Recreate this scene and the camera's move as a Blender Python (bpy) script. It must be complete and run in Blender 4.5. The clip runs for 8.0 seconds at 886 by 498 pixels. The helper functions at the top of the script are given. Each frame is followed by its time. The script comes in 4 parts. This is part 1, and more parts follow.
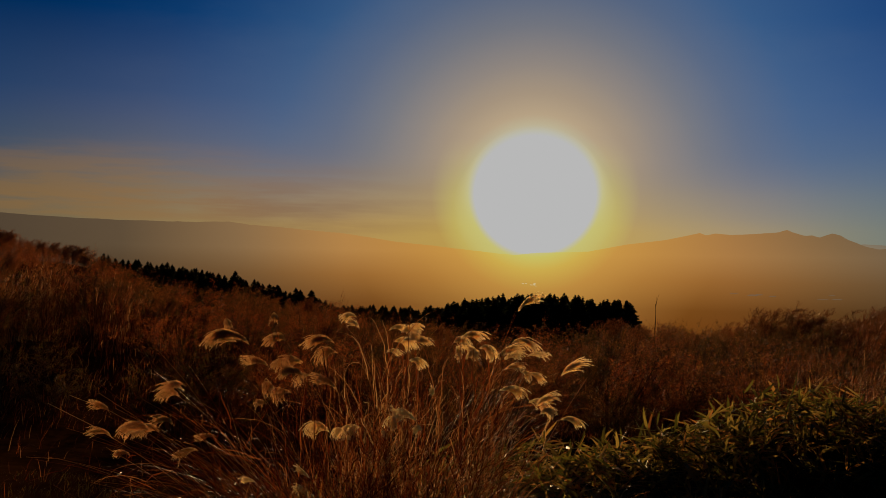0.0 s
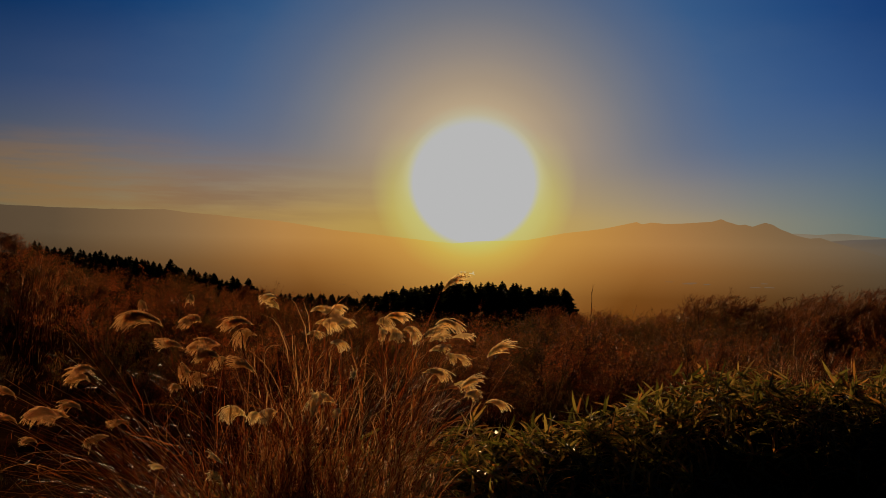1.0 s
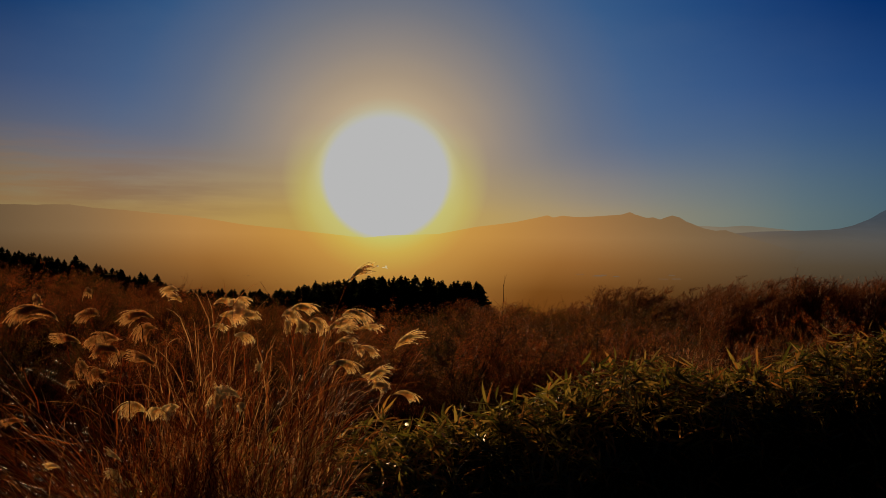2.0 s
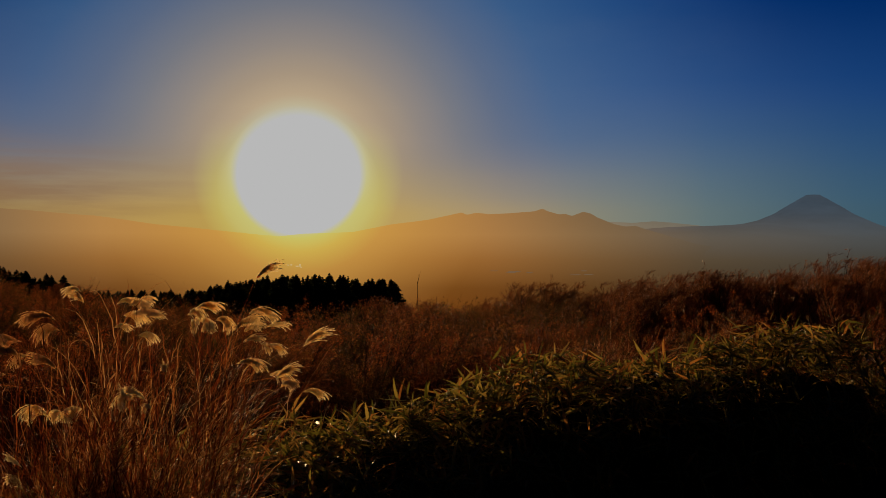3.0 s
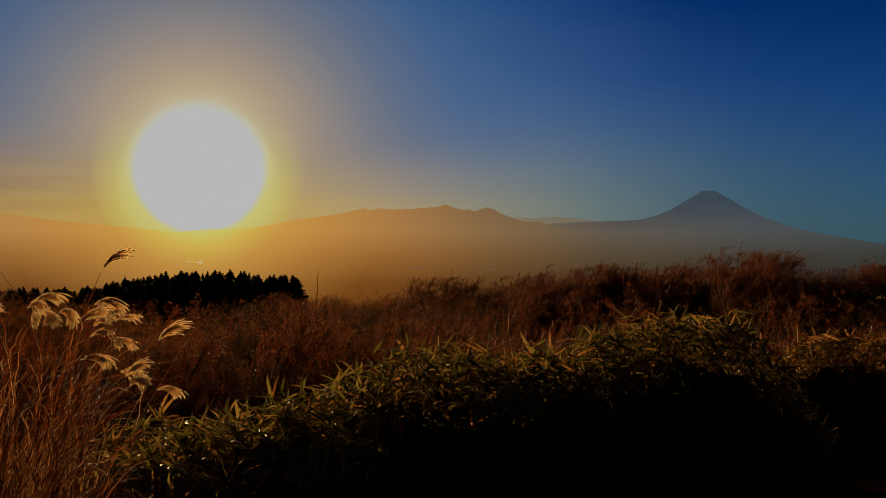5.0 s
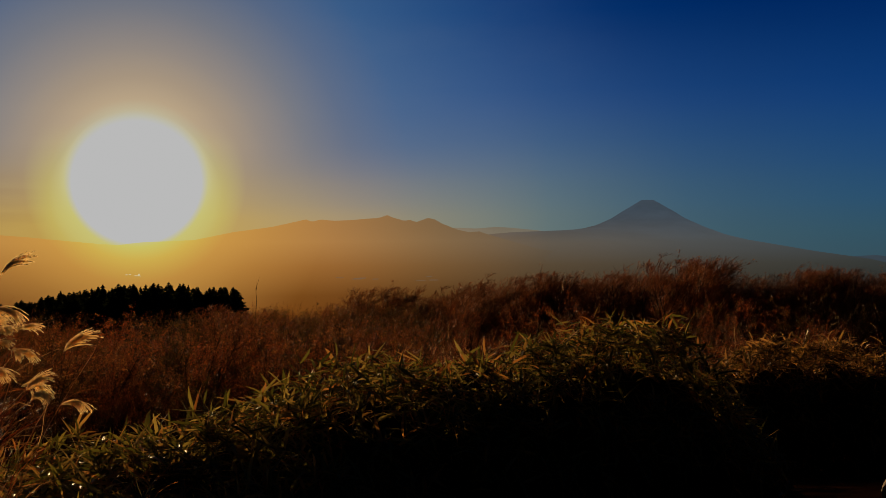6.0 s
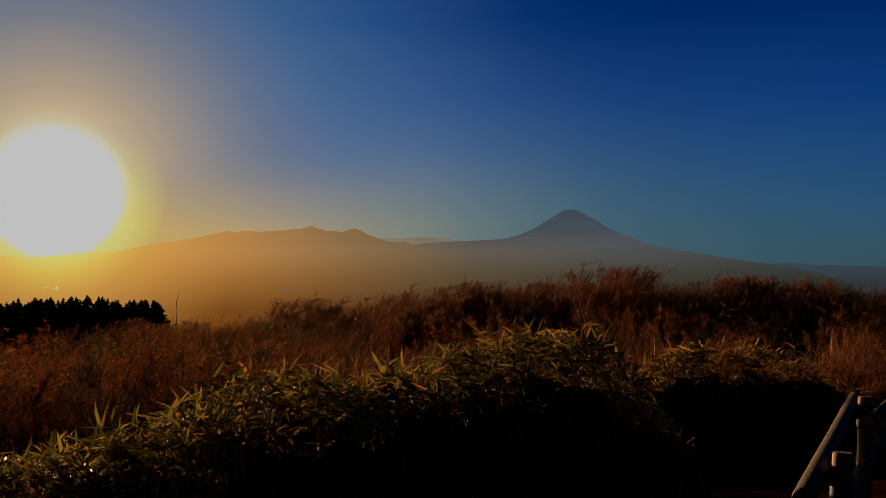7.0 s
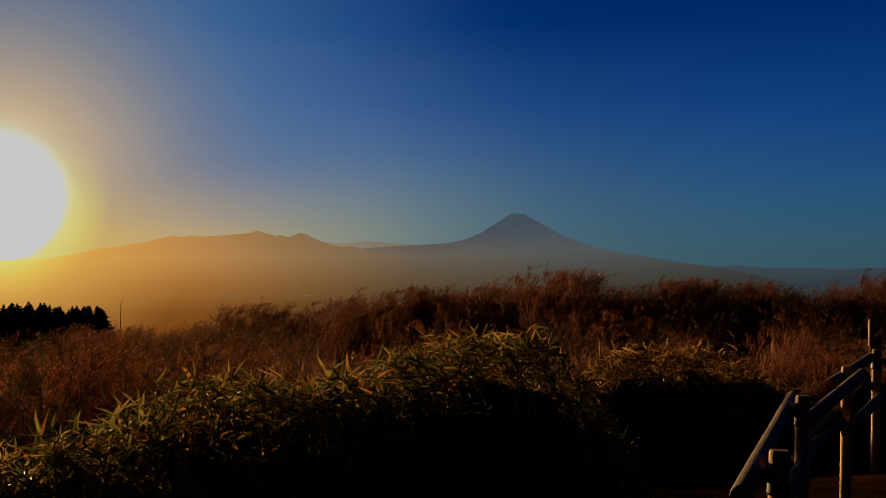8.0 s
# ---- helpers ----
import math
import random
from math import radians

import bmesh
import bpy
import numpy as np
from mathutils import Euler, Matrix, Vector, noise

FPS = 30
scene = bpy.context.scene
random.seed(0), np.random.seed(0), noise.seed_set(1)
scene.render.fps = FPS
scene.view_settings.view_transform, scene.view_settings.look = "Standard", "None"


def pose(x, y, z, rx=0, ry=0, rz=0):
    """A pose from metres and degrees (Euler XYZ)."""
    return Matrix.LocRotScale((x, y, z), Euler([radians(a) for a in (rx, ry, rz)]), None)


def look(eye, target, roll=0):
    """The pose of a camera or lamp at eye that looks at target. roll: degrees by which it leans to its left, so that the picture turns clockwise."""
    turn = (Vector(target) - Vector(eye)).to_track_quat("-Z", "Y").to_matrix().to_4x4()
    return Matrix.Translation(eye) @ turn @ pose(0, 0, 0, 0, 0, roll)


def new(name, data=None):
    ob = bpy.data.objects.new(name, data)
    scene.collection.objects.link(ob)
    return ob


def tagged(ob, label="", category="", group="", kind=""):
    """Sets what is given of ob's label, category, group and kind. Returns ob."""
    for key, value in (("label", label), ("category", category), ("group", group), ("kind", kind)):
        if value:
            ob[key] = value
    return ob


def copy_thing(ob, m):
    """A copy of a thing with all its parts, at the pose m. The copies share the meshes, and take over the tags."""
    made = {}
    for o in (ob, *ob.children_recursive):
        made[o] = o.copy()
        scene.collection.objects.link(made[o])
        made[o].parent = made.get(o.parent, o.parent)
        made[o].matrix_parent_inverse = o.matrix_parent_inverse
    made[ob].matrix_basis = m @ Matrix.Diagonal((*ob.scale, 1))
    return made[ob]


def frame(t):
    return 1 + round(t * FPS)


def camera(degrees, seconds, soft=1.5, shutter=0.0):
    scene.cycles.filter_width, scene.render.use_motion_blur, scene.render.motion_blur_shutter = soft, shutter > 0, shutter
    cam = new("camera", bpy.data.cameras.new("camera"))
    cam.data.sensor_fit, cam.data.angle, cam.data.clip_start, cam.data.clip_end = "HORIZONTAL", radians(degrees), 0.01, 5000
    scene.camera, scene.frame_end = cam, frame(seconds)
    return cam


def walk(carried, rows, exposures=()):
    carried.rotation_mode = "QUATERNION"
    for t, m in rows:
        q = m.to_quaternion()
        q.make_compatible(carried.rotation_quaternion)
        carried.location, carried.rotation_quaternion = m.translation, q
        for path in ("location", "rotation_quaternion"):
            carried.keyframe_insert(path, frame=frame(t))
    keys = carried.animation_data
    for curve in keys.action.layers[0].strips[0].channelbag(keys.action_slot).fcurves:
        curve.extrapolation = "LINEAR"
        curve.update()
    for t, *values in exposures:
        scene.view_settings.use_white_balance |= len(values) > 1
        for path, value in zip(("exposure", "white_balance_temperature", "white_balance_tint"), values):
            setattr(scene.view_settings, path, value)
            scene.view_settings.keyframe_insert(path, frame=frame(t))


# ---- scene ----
# ---- camera and walk ----
cam = camera(44.0, 8.0, soft=0.7)
#  t, x, y, z, yaw, pitch, roll
PATH = [
    (0.0, -0.113, -0.278, 1.681, 12.21, 1.4, -1.15),
    (0.5, -0.099, -0.18, 1.653, 10.37, 1.15, -1.28),
    (1.0, -0.057, -0.082, 1.632, 9.02, 0.86, -1.18),
    (1.5, -0.04, -0.007, 1.616, 6.87, 0.7, -0.97),
    (3.0, 0.0, 0.0, 1.6, -0.0, 0.53, -0.14),
    (3.5, 0.042, 0.07, 1.587, -1.76, 0.41, 0.12),
    (4.0, 0.094, 0.155, 1.571, -2.88, 0.27, 0.01),
    (4.5, 0.141, 0.243, 1.569, -3.9, 0.19, -0.1),
    (6.0, 0.316, 0.63, 1.509, -8.05, 0.84, 0.58),
    (6.5, 0.356, 0.684, 1.508, -10.07, 1.09, 0.73),
    (7.0, 0.395, 0.716, 1.507, -11.96, 1.32, 1.01),
    (7.5, 0.397, 0.709, 1.503, -13.34, 1.47, 1.09),
    (8.0, 0.41, 0.693, 1.501, -14.69, 1.48, 1.29),
]
walk(cam, [(r[0], pose(r[1], r[2], r[3], 90 + r[5], r[6], r[4])) for r in PATH], [(0.0, 0.0), (4.6, 0.0), (6.0, 0.03), (7.0, 0.13), (8.0, 0.27)])

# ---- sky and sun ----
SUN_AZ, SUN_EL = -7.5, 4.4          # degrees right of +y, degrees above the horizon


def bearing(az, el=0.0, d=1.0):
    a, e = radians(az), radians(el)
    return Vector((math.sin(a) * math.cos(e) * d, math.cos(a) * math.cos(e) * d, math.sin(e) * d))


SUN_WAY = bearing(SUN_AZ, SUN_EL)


def lin(c):
    return tuple(((v / 255) / 12.92 if v / 255 <= 0.04045 else ((v / 255 + 0.055) / 1.055) ** 2.4) for v in c)


class Nodes:
    """Short hand for building node trees."""

    def __init__(self, tree):
        self.tree = tree
        tree.nodes.clear()

    def add(self, kind, **settings):
        n = self.tree.nodes.new(kind)
        for k, v in settings.items():
            setattr(n, k, v)
        return n

    def put(self, value, socket):
        if isinstance(value, bpy.types.NodeSocket):
            self.tree.links.new(value, socket)
        elif isinstance(value, (tuple, list, Vector)) and len(value) == 3 and socket.type == "RGBA":
            socket.default_value = (*value, 1)
        else:
            socket.default_value = value

    def math(self, op, a, b=0.0, clamp=False):
        n = self.add("ShaderNodeMath", operation=op, use_clamp=clamp)
        self.put(a, n.inputs[0])
        self.put(b, n.inputs[1])
        return n.outputs[0]

    def dot(self, a, b):
        n = self.add("ShaderNodeVectorMath", operation="DOT_PRODUCT")
        self.put(a, n.inputs[0])
        self.put(b, n.inputs[1])
        return n.outputs["Value"]

    def ramp(self, value, stops, smooth=False):
        """Colours over a plain range: stops are (value, (r, g, b) in 0..255 or a number)."""
        lo, hi = stops[0][0], stops[-1][0]
        n = self.add("ShaderNodeValToRGB")
        self.put(self.math("DIVIDE", self.math("SUBTRACT", value, lo), hi - lo, True), n.inputs[0])
        n.color_ramp.interpolation = "EASE" if smooth else "LINEAR"
        e = n.color_ramp.elements
        while len(e) < len(stops):
            e.new(0.5)
        for el, (v, c) in zip(e, stops):
            el.position = (v - lo) / (hi - lo)
            el.color = (*(lin(c) if isinstance(c, tuple) else (c, c, c)), 1)
        return n.outputs["Color"]

    def mix(self, fac, a, b, blend="MIX"):
        n = self.add("ShaderNodeMix", data_type="RGBA", blend_type=blend)
        self.put(fac, n.inputs["Factor"])
        self.put(a, n.inputs["A"])
        self.put(b, n.inputs["B"])
        return n.outputs["Result"]

    def noise(self, vector, scale, detail=3.0, rough=0.55):
        n = self.add("ShaderNodeTexNoise")
        if vector is not None:
            self.put(vector, n.inputs["Vector"])
        n.inputs["Scale"].default_value, n.inputs["Detail"].default_value = scale, detail
        n.inputs["Roughness"].default_value = rough
        return n.outputs["Fac"]

    def scaled(self, vector, s):
        n = self.add("ShaderNodeVectorMath", operation="MULTIPLY")
        self.put(vector, n.inputs[0])
        self.put(s, n.inputs[1])
        return n.outputs[0]


def angles(n, way):
    """Degrees of a direction: from the sun, above the horizon, round from the sun's bearing."""
    norm = n.add("ShaderNodeVectorMath", operation="NORMALIZE")
    n.put(way, norm.inputs[0])
    d = norm.outputs[0]
    deg = 180 / math.pi
    theta = n.math("MULTIPLY", n.math("ARCCOSINE", n.dot(d, SUN_WAY)), deg)
    el = n.math("MULTIPLY", n.math("ARCSINE", n.dot(d, Vector((0, 0, 1)))), deg)
    fwd, side = bearing(SUN_AZ), bearing(SUN_AZ + 90)
    phi = n.math("MULTIPLY", n.math("ARCTAN2", n.dot(d, side), n.dot(d, fwd)), deg)
    return d, theta, el, phi


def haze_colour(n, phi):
    """The colour of the painted haze low over the valley, by the bearing from the sun."""
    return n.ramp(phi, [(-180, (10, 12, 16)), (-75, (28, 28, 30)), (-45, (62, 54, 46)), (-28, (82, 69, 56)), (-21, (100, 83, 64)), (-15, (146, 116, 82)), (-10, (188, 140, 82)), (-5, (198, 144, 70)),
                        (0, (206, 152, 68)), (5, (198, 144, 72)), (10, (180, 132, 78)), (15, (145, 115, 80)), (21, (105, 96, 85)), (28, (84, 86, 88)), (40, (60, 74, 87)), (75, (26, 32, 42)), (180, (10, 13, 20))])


def build_world():
    world = bpy.data.worlds.new("evening_sky")
    scene.world = world
    world.use_nodes = True
    n = Nodes(world.node_tree)
    tc = n.add("ShaderNodeTexCoord")
    d, theta, el, phi = angles(n, tc.outputs["Generated"])
    blue = n.ramp(el, [(0, (76, 94, 98)), (1.5, (66, 102, 118)), (3, (44, 98, 136)), (5, (24, 84, 138)), (8, (4, 68, 131)), (12, (0, 51, 109)), (15, (0, 41, 97)), (32, (2, 16, 44)), (90, (2, 8, 22))])
    hz = n.ramp(phi, [(-180, (10, 13, 20)), (-75, (30, 32, 38)), (-45, (84, 76, 66)), (-30, (118, 97, 71)), (-20, (162, 124, 76)), (-10, (194, 146, 76)), (-4, (196, 156, 72)), (0, (196, 162, 78)), (5, (194, 158, 84)),
                      (10, (182, 151, 96)), (15, (152, 139, 104)), (21, (118, 124, 112)), (28, (94, 108, 108)), (40, (76, 92, 98)), (75, (26, 34, 44)), (180, (10, 13, 20))])
    low = n.ramp(el, [(0, 1.0), (2.6, 0.95), (4.2, 0.76), (6.5, 0.42), (9, 0.18), (13, 0.0)])
    low = n.math("MULTIPLY", low, n.ramp(n.math("ABSOLUTE", phi), [(0, 1.0), (20, 0.9), (34, 0.58), (60, 0.2), (180, 0.1)]))
    col = n.mix(low, blue, hz)
    pale = n.math("MULTIPLY", n.ramp(phi, [(0, 0.0), (12, 0.2), (28, 0.0)], True), n.ramp(el, [(0, 0.0), (6, 0.9), (14, 1.0), (40, 0.0)], True))
    col = n.mix(pale, col, lin((84, 116, 144)))
    col = n.mix(1.0, col, n.ramp(phi, [(-60, (236, 255, 226)), (-20, (240, 255, 228)), (0, (255, 255, 240)), (12, (255, 255, 255)), (36, (210, 244, 255))]), "MULTIPLY")
    col = n.mix(1.0, col, (0.97, 1.01, 1.09), "MULTIPLY")
    # thin streaks of cloud on the far left and a faint veil above the sun
    streak = n.noise(n.scaled(d, (9, 9, 95)), 1.0, 6.0)
    veil = n.math("MULTIPLY", n.ramp(el, [(1.5, 0.3), (3.4, 1.0), (4.8, 0.7), (7.0, 0.0)], True), n.ramp(phi, [(-60, 0.5), (-30, 0.75), (-14, 1.0), (-3, 0.0)]))
    veil = n.math("MULTIPLY", veil, n.ramp(streak, [(0.38, 0.15), (0.6, 1.0)]))
    col = n.mix(veil, col, lin((146, 112, 68)))
    wisp = n.noise(n.scaled(d, (9, 9, 26)), 1.0, 6.0)
    wisp = n.math("MULTIPLY", n.ramp(wisp, [(0.5, 0.0), (0.75, 0.1)]), n.ramp(theta, [(4, 0.0), (8, 1.0), (16, 0.6), (26, 0.0)]))
    col = n.mix(wisp, col, lin((122, 128, 136)))
    # the blown-out disc is a little flattened on top; cream above, yellow where it meets the haze
    disc = n.math("ADD", theta, n.math("MULTIPLY", n.ramp(el, [(4.0, 0.0), (7.6, 1.0)]), 0.22))
    glow = n.ramp(disc, [(0, (184, 184, 184)), (3.2, (184, 184, 184)), (3.45, (186, 184, 168)), (3.75, (187, 176, 146)), (4.3, (182, 161, 132)), (5.4, (165, 147, 126)),
                         (6.8, (145, 135, 127)), (8.8, (119, 121, 128)), (11, (94, 109, 133)), (14, (65, 101, 142)), (18, (47, 92, 142)), (24, (24, 78, 140)), (34, (8, 60, 124))])
    amount = n.ramp(theta, [(0, 1.0), (6, 1.0), (9, 0.88), (12, 0.72), (16, 0.44), (20, 0.2), (25, 0.05), (34, 0.0)])
    flat = n.ramp(el, [(0.4, 0.05), (2.4, 0.1), (4.4, 0.4), (6.2, 0.86), (7.8, 1.0)])
    near = n.ramp(theta, [(3.5, 1.0), (4.6, 0.0)])
    amount = n.math("MULTIPLY", amount, n.math("MAXIMUM", flat, near))
    col = n.mix(amount, col, glow)
    fringe = n.math("MULTIPLY", n.ramp(theta, [(3.15, 0.0), (3.5, 0.85), (4.1, 0.7), (5.4, 0.0)]), n.ramp(el, [(2.6, 1.0), (5.0, 0.5), (7.2, 0.0)]))
    col = n.mix(fringe, col, lin((198, 190, 102)))
    col = n.mix(1.0, col, n.ramp(n.math("ABSOLUTE", phi), [(0, 1.0), (3, 1.0), (8, 1.03), (18, 0.97), (25, 0.83), (31, 0.75), (38, 0.74), (48, 0.69), (100, 0.12), (180, 0.05)]), "MULTIPLY")
    # a little of the physical sky for the part overhead and behind
    sky = n.add("ShaderNodeTexSky", sky_type="NISHITA", sun_disc=False, sun_elevation=radians(SUN_EL), sun_rotation=radians(SUN_AZ), dust_density=3.0, altitude=900.0)
    over = n.ramp(el, [(-90, 0.0), (20, 0.0), (60, 0.4), (90, 0.4)])
    col = n.mix(over, col, n.mix(1.0, sky.outputs[0], (0.012, 0.012, 0.012), "MULTIPLY"))
    bg = n.add("ShaderNodeBackground")
    n.put(col, bg.inputs["Color"])
    bg.inputs["Strength"].default_value = 1.0
    out = n.add("ShaderNodeOutputWorld")
    n.put(bg.outputs[0], out.inputs["Surface"])


build_world()
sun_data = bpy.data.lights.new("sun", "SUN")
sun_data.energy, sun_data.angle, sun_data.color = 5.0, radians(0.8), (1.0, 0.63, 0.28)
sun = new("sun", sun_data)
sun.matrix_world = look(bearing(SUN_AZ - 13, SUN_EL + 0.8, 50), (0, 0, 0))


# ---- materials ----
def material(name):
    m = bpy.data.materials.new(name)
    m.use_nodes = True
    return m, Nodes(m.node_tree)


def finish(n, shader):
    out = n.add("ShaderNodeOutputMaterial")
    n.put(shader, out.inputs["Surface"])


def leafy(name, stops, rough=0.5, through_light=0.5, spec=0.3, scale=9.0, island=True):
    """Thin plant matter: colours by piece and by patch, some light passing through."""
    m, n = material(name)
    geo = n.add("ShaderNodeNewGeometry")
    info = n.add("ShaderNodeObjectInfo")
    tc = n.add("ShaderNodeTexCoord")
    patch = n.noise(geo.outputs["Position"], 0.9, 2.0)
    grain = n.noise(tc.outputs["Object"], scale, 3.0)
    v = n.math("MULTIPLY", geo.outputs["Random Per Island"] if island else info.outputs["Random"], 0.72)
    v = n.math("ADD", v, n.math("MULTIPLY", patch, 0.2))
    v = n.math("ADD", v, n.math("MULTIPLY", grain, 0.16))
    k = len(stops) - 1
    col = n.ramp(v, [(0.12 + 0.76 * i / k, c) for i, c in enumerate(stops)])
    p = n.add("ShaderNodeBsdfPrincipled")
    n.put(col, p.inputs["Base Color"])
    n.put(n.math("ADD", n.math("MULTIPLY", grain, 0.3), rough - 0.15), p.inputs["Roughness"])
    p.inputs["Specular IOR Level"].default_value = spec
    t = n.add("ShaderNodeBsdfTranslucent")
    n.put(col, t.inputs["Color"])
    mx = n.add("ShaderNodeMixShader")
    mx.inputs[0].default_value = through_light
    n.put(p.outputs[0], mx.inputs[1])
    n.put(t.outputs[0], mx.inputs[2])
    finish(n, mx.outputs[0])
    return m


def solid(name, stops, rough=0.8, scale=6.0, stretch=(1, 1, 1), bump=0.3, spec=0.25):
    """Bark, wood, earth and stone: two scales of variation and fine relief."""
    m, n = material(name)
    tc = n.add("ShaderNodeTexCoord")
    info = n.add("ShaderNodeObjectInfo")
    v3 = n.scaled(tc.outputs["Object"], stretch)
    a, b = n.noise(v3, scale, 5.0, 0.65), n.noise(tc.outputs["Object"], scale * 0.17, 2.0)
    v = n.math("ADD", n.math("MULTIPLY", a, 0.6), n.math("MULTIPLY", b, 0.3))
    v = n.math("ADD", v, n.math("MULTIPLY", info.outputs["Random"], 0.1))
    k = len(stops) - 1
    col = n.ramp(v, [(0.25 + 0.5 * i / k, c) for i, c in enumerate(stops)])
    p = n.add("ShaderNodeBsdfPrincipled")
    n.put(col, p.inputs["Base Color"])
    n.put(n.math("ADD", n.math("MULTIPLY", b, 0.25), rough - 0.12), p.inputs["Roughness"])
    p.inputs["Specular IOR Level"].default_value = spec
    bm = n.add("ShaderNodeBump")
    bm.inputs["Strength"].default_value, bm.inputs["Distance"].default_value = bump, 0.02
    n.put(a, bm.inputs["Height"])
    n.put(bm.outputs[0], p.inputs["Normal"])
    finish(n, p.outputs[0])
    return m


def haze_glow_material(name, body, keep, falloff):
    """Far land as a plain glowing backdrop, evening haze and sun glare painted into its emission. keep: how much of the
    land's own colour is left, by height above the horizon.
    """
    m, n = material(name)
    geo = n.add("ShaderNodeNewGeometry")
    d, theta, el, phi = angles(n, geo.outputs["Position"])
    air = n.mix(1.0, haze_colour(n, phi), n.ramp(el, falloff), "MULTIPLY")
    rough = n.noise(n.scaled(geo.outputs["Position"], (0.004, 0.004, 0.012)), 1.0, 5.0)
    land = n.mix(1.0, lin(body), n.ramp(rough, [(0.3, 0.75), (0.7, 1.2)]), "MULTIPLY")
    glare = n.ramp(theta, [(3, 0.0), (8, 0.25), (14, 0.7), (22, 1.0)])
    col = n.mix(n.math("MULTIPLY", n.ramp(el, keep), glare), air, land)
    # sun flare over the nearby land, also mixed into the emission colour
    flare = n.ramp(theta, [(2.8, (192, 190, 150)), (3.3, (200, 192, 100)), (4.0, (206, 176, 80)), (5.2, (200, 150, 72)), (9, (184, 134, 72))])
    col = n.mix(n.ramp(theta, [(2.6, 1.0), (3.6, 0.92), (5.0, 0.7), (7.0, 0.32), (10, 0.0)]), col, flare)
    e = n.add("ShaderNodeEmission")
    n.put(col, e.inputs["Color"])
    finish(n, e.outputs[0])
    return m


# FALL dims the painted haze towards the valley floor
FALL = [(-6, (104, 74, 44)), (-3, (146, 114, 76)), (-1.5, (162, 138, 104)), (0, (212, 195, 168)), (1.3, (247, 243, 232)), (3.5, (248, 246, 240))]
M_VOLCANO = haze_glow_material("hazy_volcano", (58, 70, 82), [(0.0, 0.0), (1.1, 0.14), (1.7, 0.46), (2.3, 0.78), (2.8, 0.92)], FALL)
M_RANGE = haze_glow_material("hazy_range", (64, 56, 50), [(-0.6, 0.0), (0.8, 0.1), (2.2, 0.32), (3.2, 0.4)], FALL)
M_FARHILL = haze_glow_material("hazy_far_hill", (54, 68, 82), [(-1, 0.3), (0.4, 0.6), (2.0, 0.5)], FALL)
M_PALEHILL = haze_glow_material("hazy_pale_hill", (122, 119, 106), [(-1, 0.3), (2.0, 0.7)], FALL)
M_LEFT = haze_glow_material("hazy_left_range", (66, 54, 44), [(-2, 0.3), (1.0, 0.12), (3.0, 0.12)], FALL)
M_VALLEY = haze_glow_material("hazy_valley", (40, 34, 26), [(-6, 0.5), (-2, 0.15), (0, 0.0)], FALL)

M_SOIL = solid("dry_grassy_soil", [(30, 18, 10), (52, 30, 16), (74, 46, 24)], 0.95, 3.0, bump=0.6, spec=0.0)
# dark colour of the light-blocking sheet inside the bamboo grass
M_SHADE_CORE = solid("dark_thicket_core", [(22, 15, 8), (40, 26, 13), (60, 40, 20)], 0.95, 18.0, bump=0.8, spec=0.0)
M_BARK = solid("grey_brown_bark", [(40, 28, 20), (70, 48, 34), (96, 70, 48)], 0.9, 14.0, (1, 1, 0.25), spec=0.08)

M_LOG = solid("weathered_peeled_log", [(120, 90, 60), (182, 140, 92), (206, 166, 114)], 0.7, 16.0, (1, 1, 0.06), 0.4)
M_RAIL = solid("weathered_grey_log", [(60, 46, 32), (98, 78, 54), (132, 106, 74)], 0.75, 16.0, (1, 1, 0.06), 0.4)
M_LOGEND = solid("sawn_log_end", [(120, 84, 48), (176, 126, 74), (190, 146, 92)], 0.8, 22.0)
M_BLACK = solid("black_steel_band", [(16, 16, 18), (26, 26, 28), (34, 32, 30)], 0.45, 20.0, bump=0.1)
M_STRAW = leafy("dry_grass_blade", [(34, 13, 7), (66, 26, 12), (108, 48, 21), (156, 96, 50), (206, 158, 102)], 0.6, 0.58, 0.12)
M_RUST = leafy("rust_red_grass_blade", [(46, 19, 11), (88, 36, 17), (128, 60, 28), (164, 104, 56), (206, 164, 108)], 0.6, 0.5, 0.15)
M_SLOPE = leafy("dark_rust_grass_blade", [(34, 13, 7), (66, 24, 11), (112, 46, 20), (140, 74, 35), (172, 116, 68)], 0.6, 0.5, 0.1)
M_CULM = leafy("straw_culm", [(98, 46, 24), (150, 86, 46), (198, 144, 90)], 0.5, 0.4, 0.3)
M_PLUME = leafy("silky_cream_plume", [(236, 204, 140), (246, 224, 168), (250, 238, 200)], 0.6, 0.72, 0.15)
# dimmer copy of M_PLUME: paints weaker backlight into the left clump's heads
M_PLUME_DIM = leafy("weakly_backlit_plume", [(190, 142, 88), (216, 172, 112), (232, 194, 140)], 0.6, 0.66, 0.15)
M_SASA = leafy("bamboo_grass_leaf", [(36, 36, 15), (76, 74, 26), (118, 108, 43), (160, 136, 68), (168, 108, 50)], 0.56, 0.45, 0.45)
M_SASA_PIECE = leafy("bamboo_grass_leaf_single", [(36, 36, 15), (76, 74, 26), (118, 108, 43), (160, 136, 68), (168, 108, 50)], 0.56, 0.45, 0.45, island=False)
M_SASA_DRY = leafy("withered_bamboo_grass_leaf", [(54, 42, 20), (98, 76, 34), (146, 108, 52), (190, 140, 78)], 0.45, 0.5, 0.25)
M_SASA_STEM = leafy("bamboo_grass_stem", [(58, 52, 22), (96, 78, 34), (124, 96, 46)], 0.5, 0.1, 0.2)
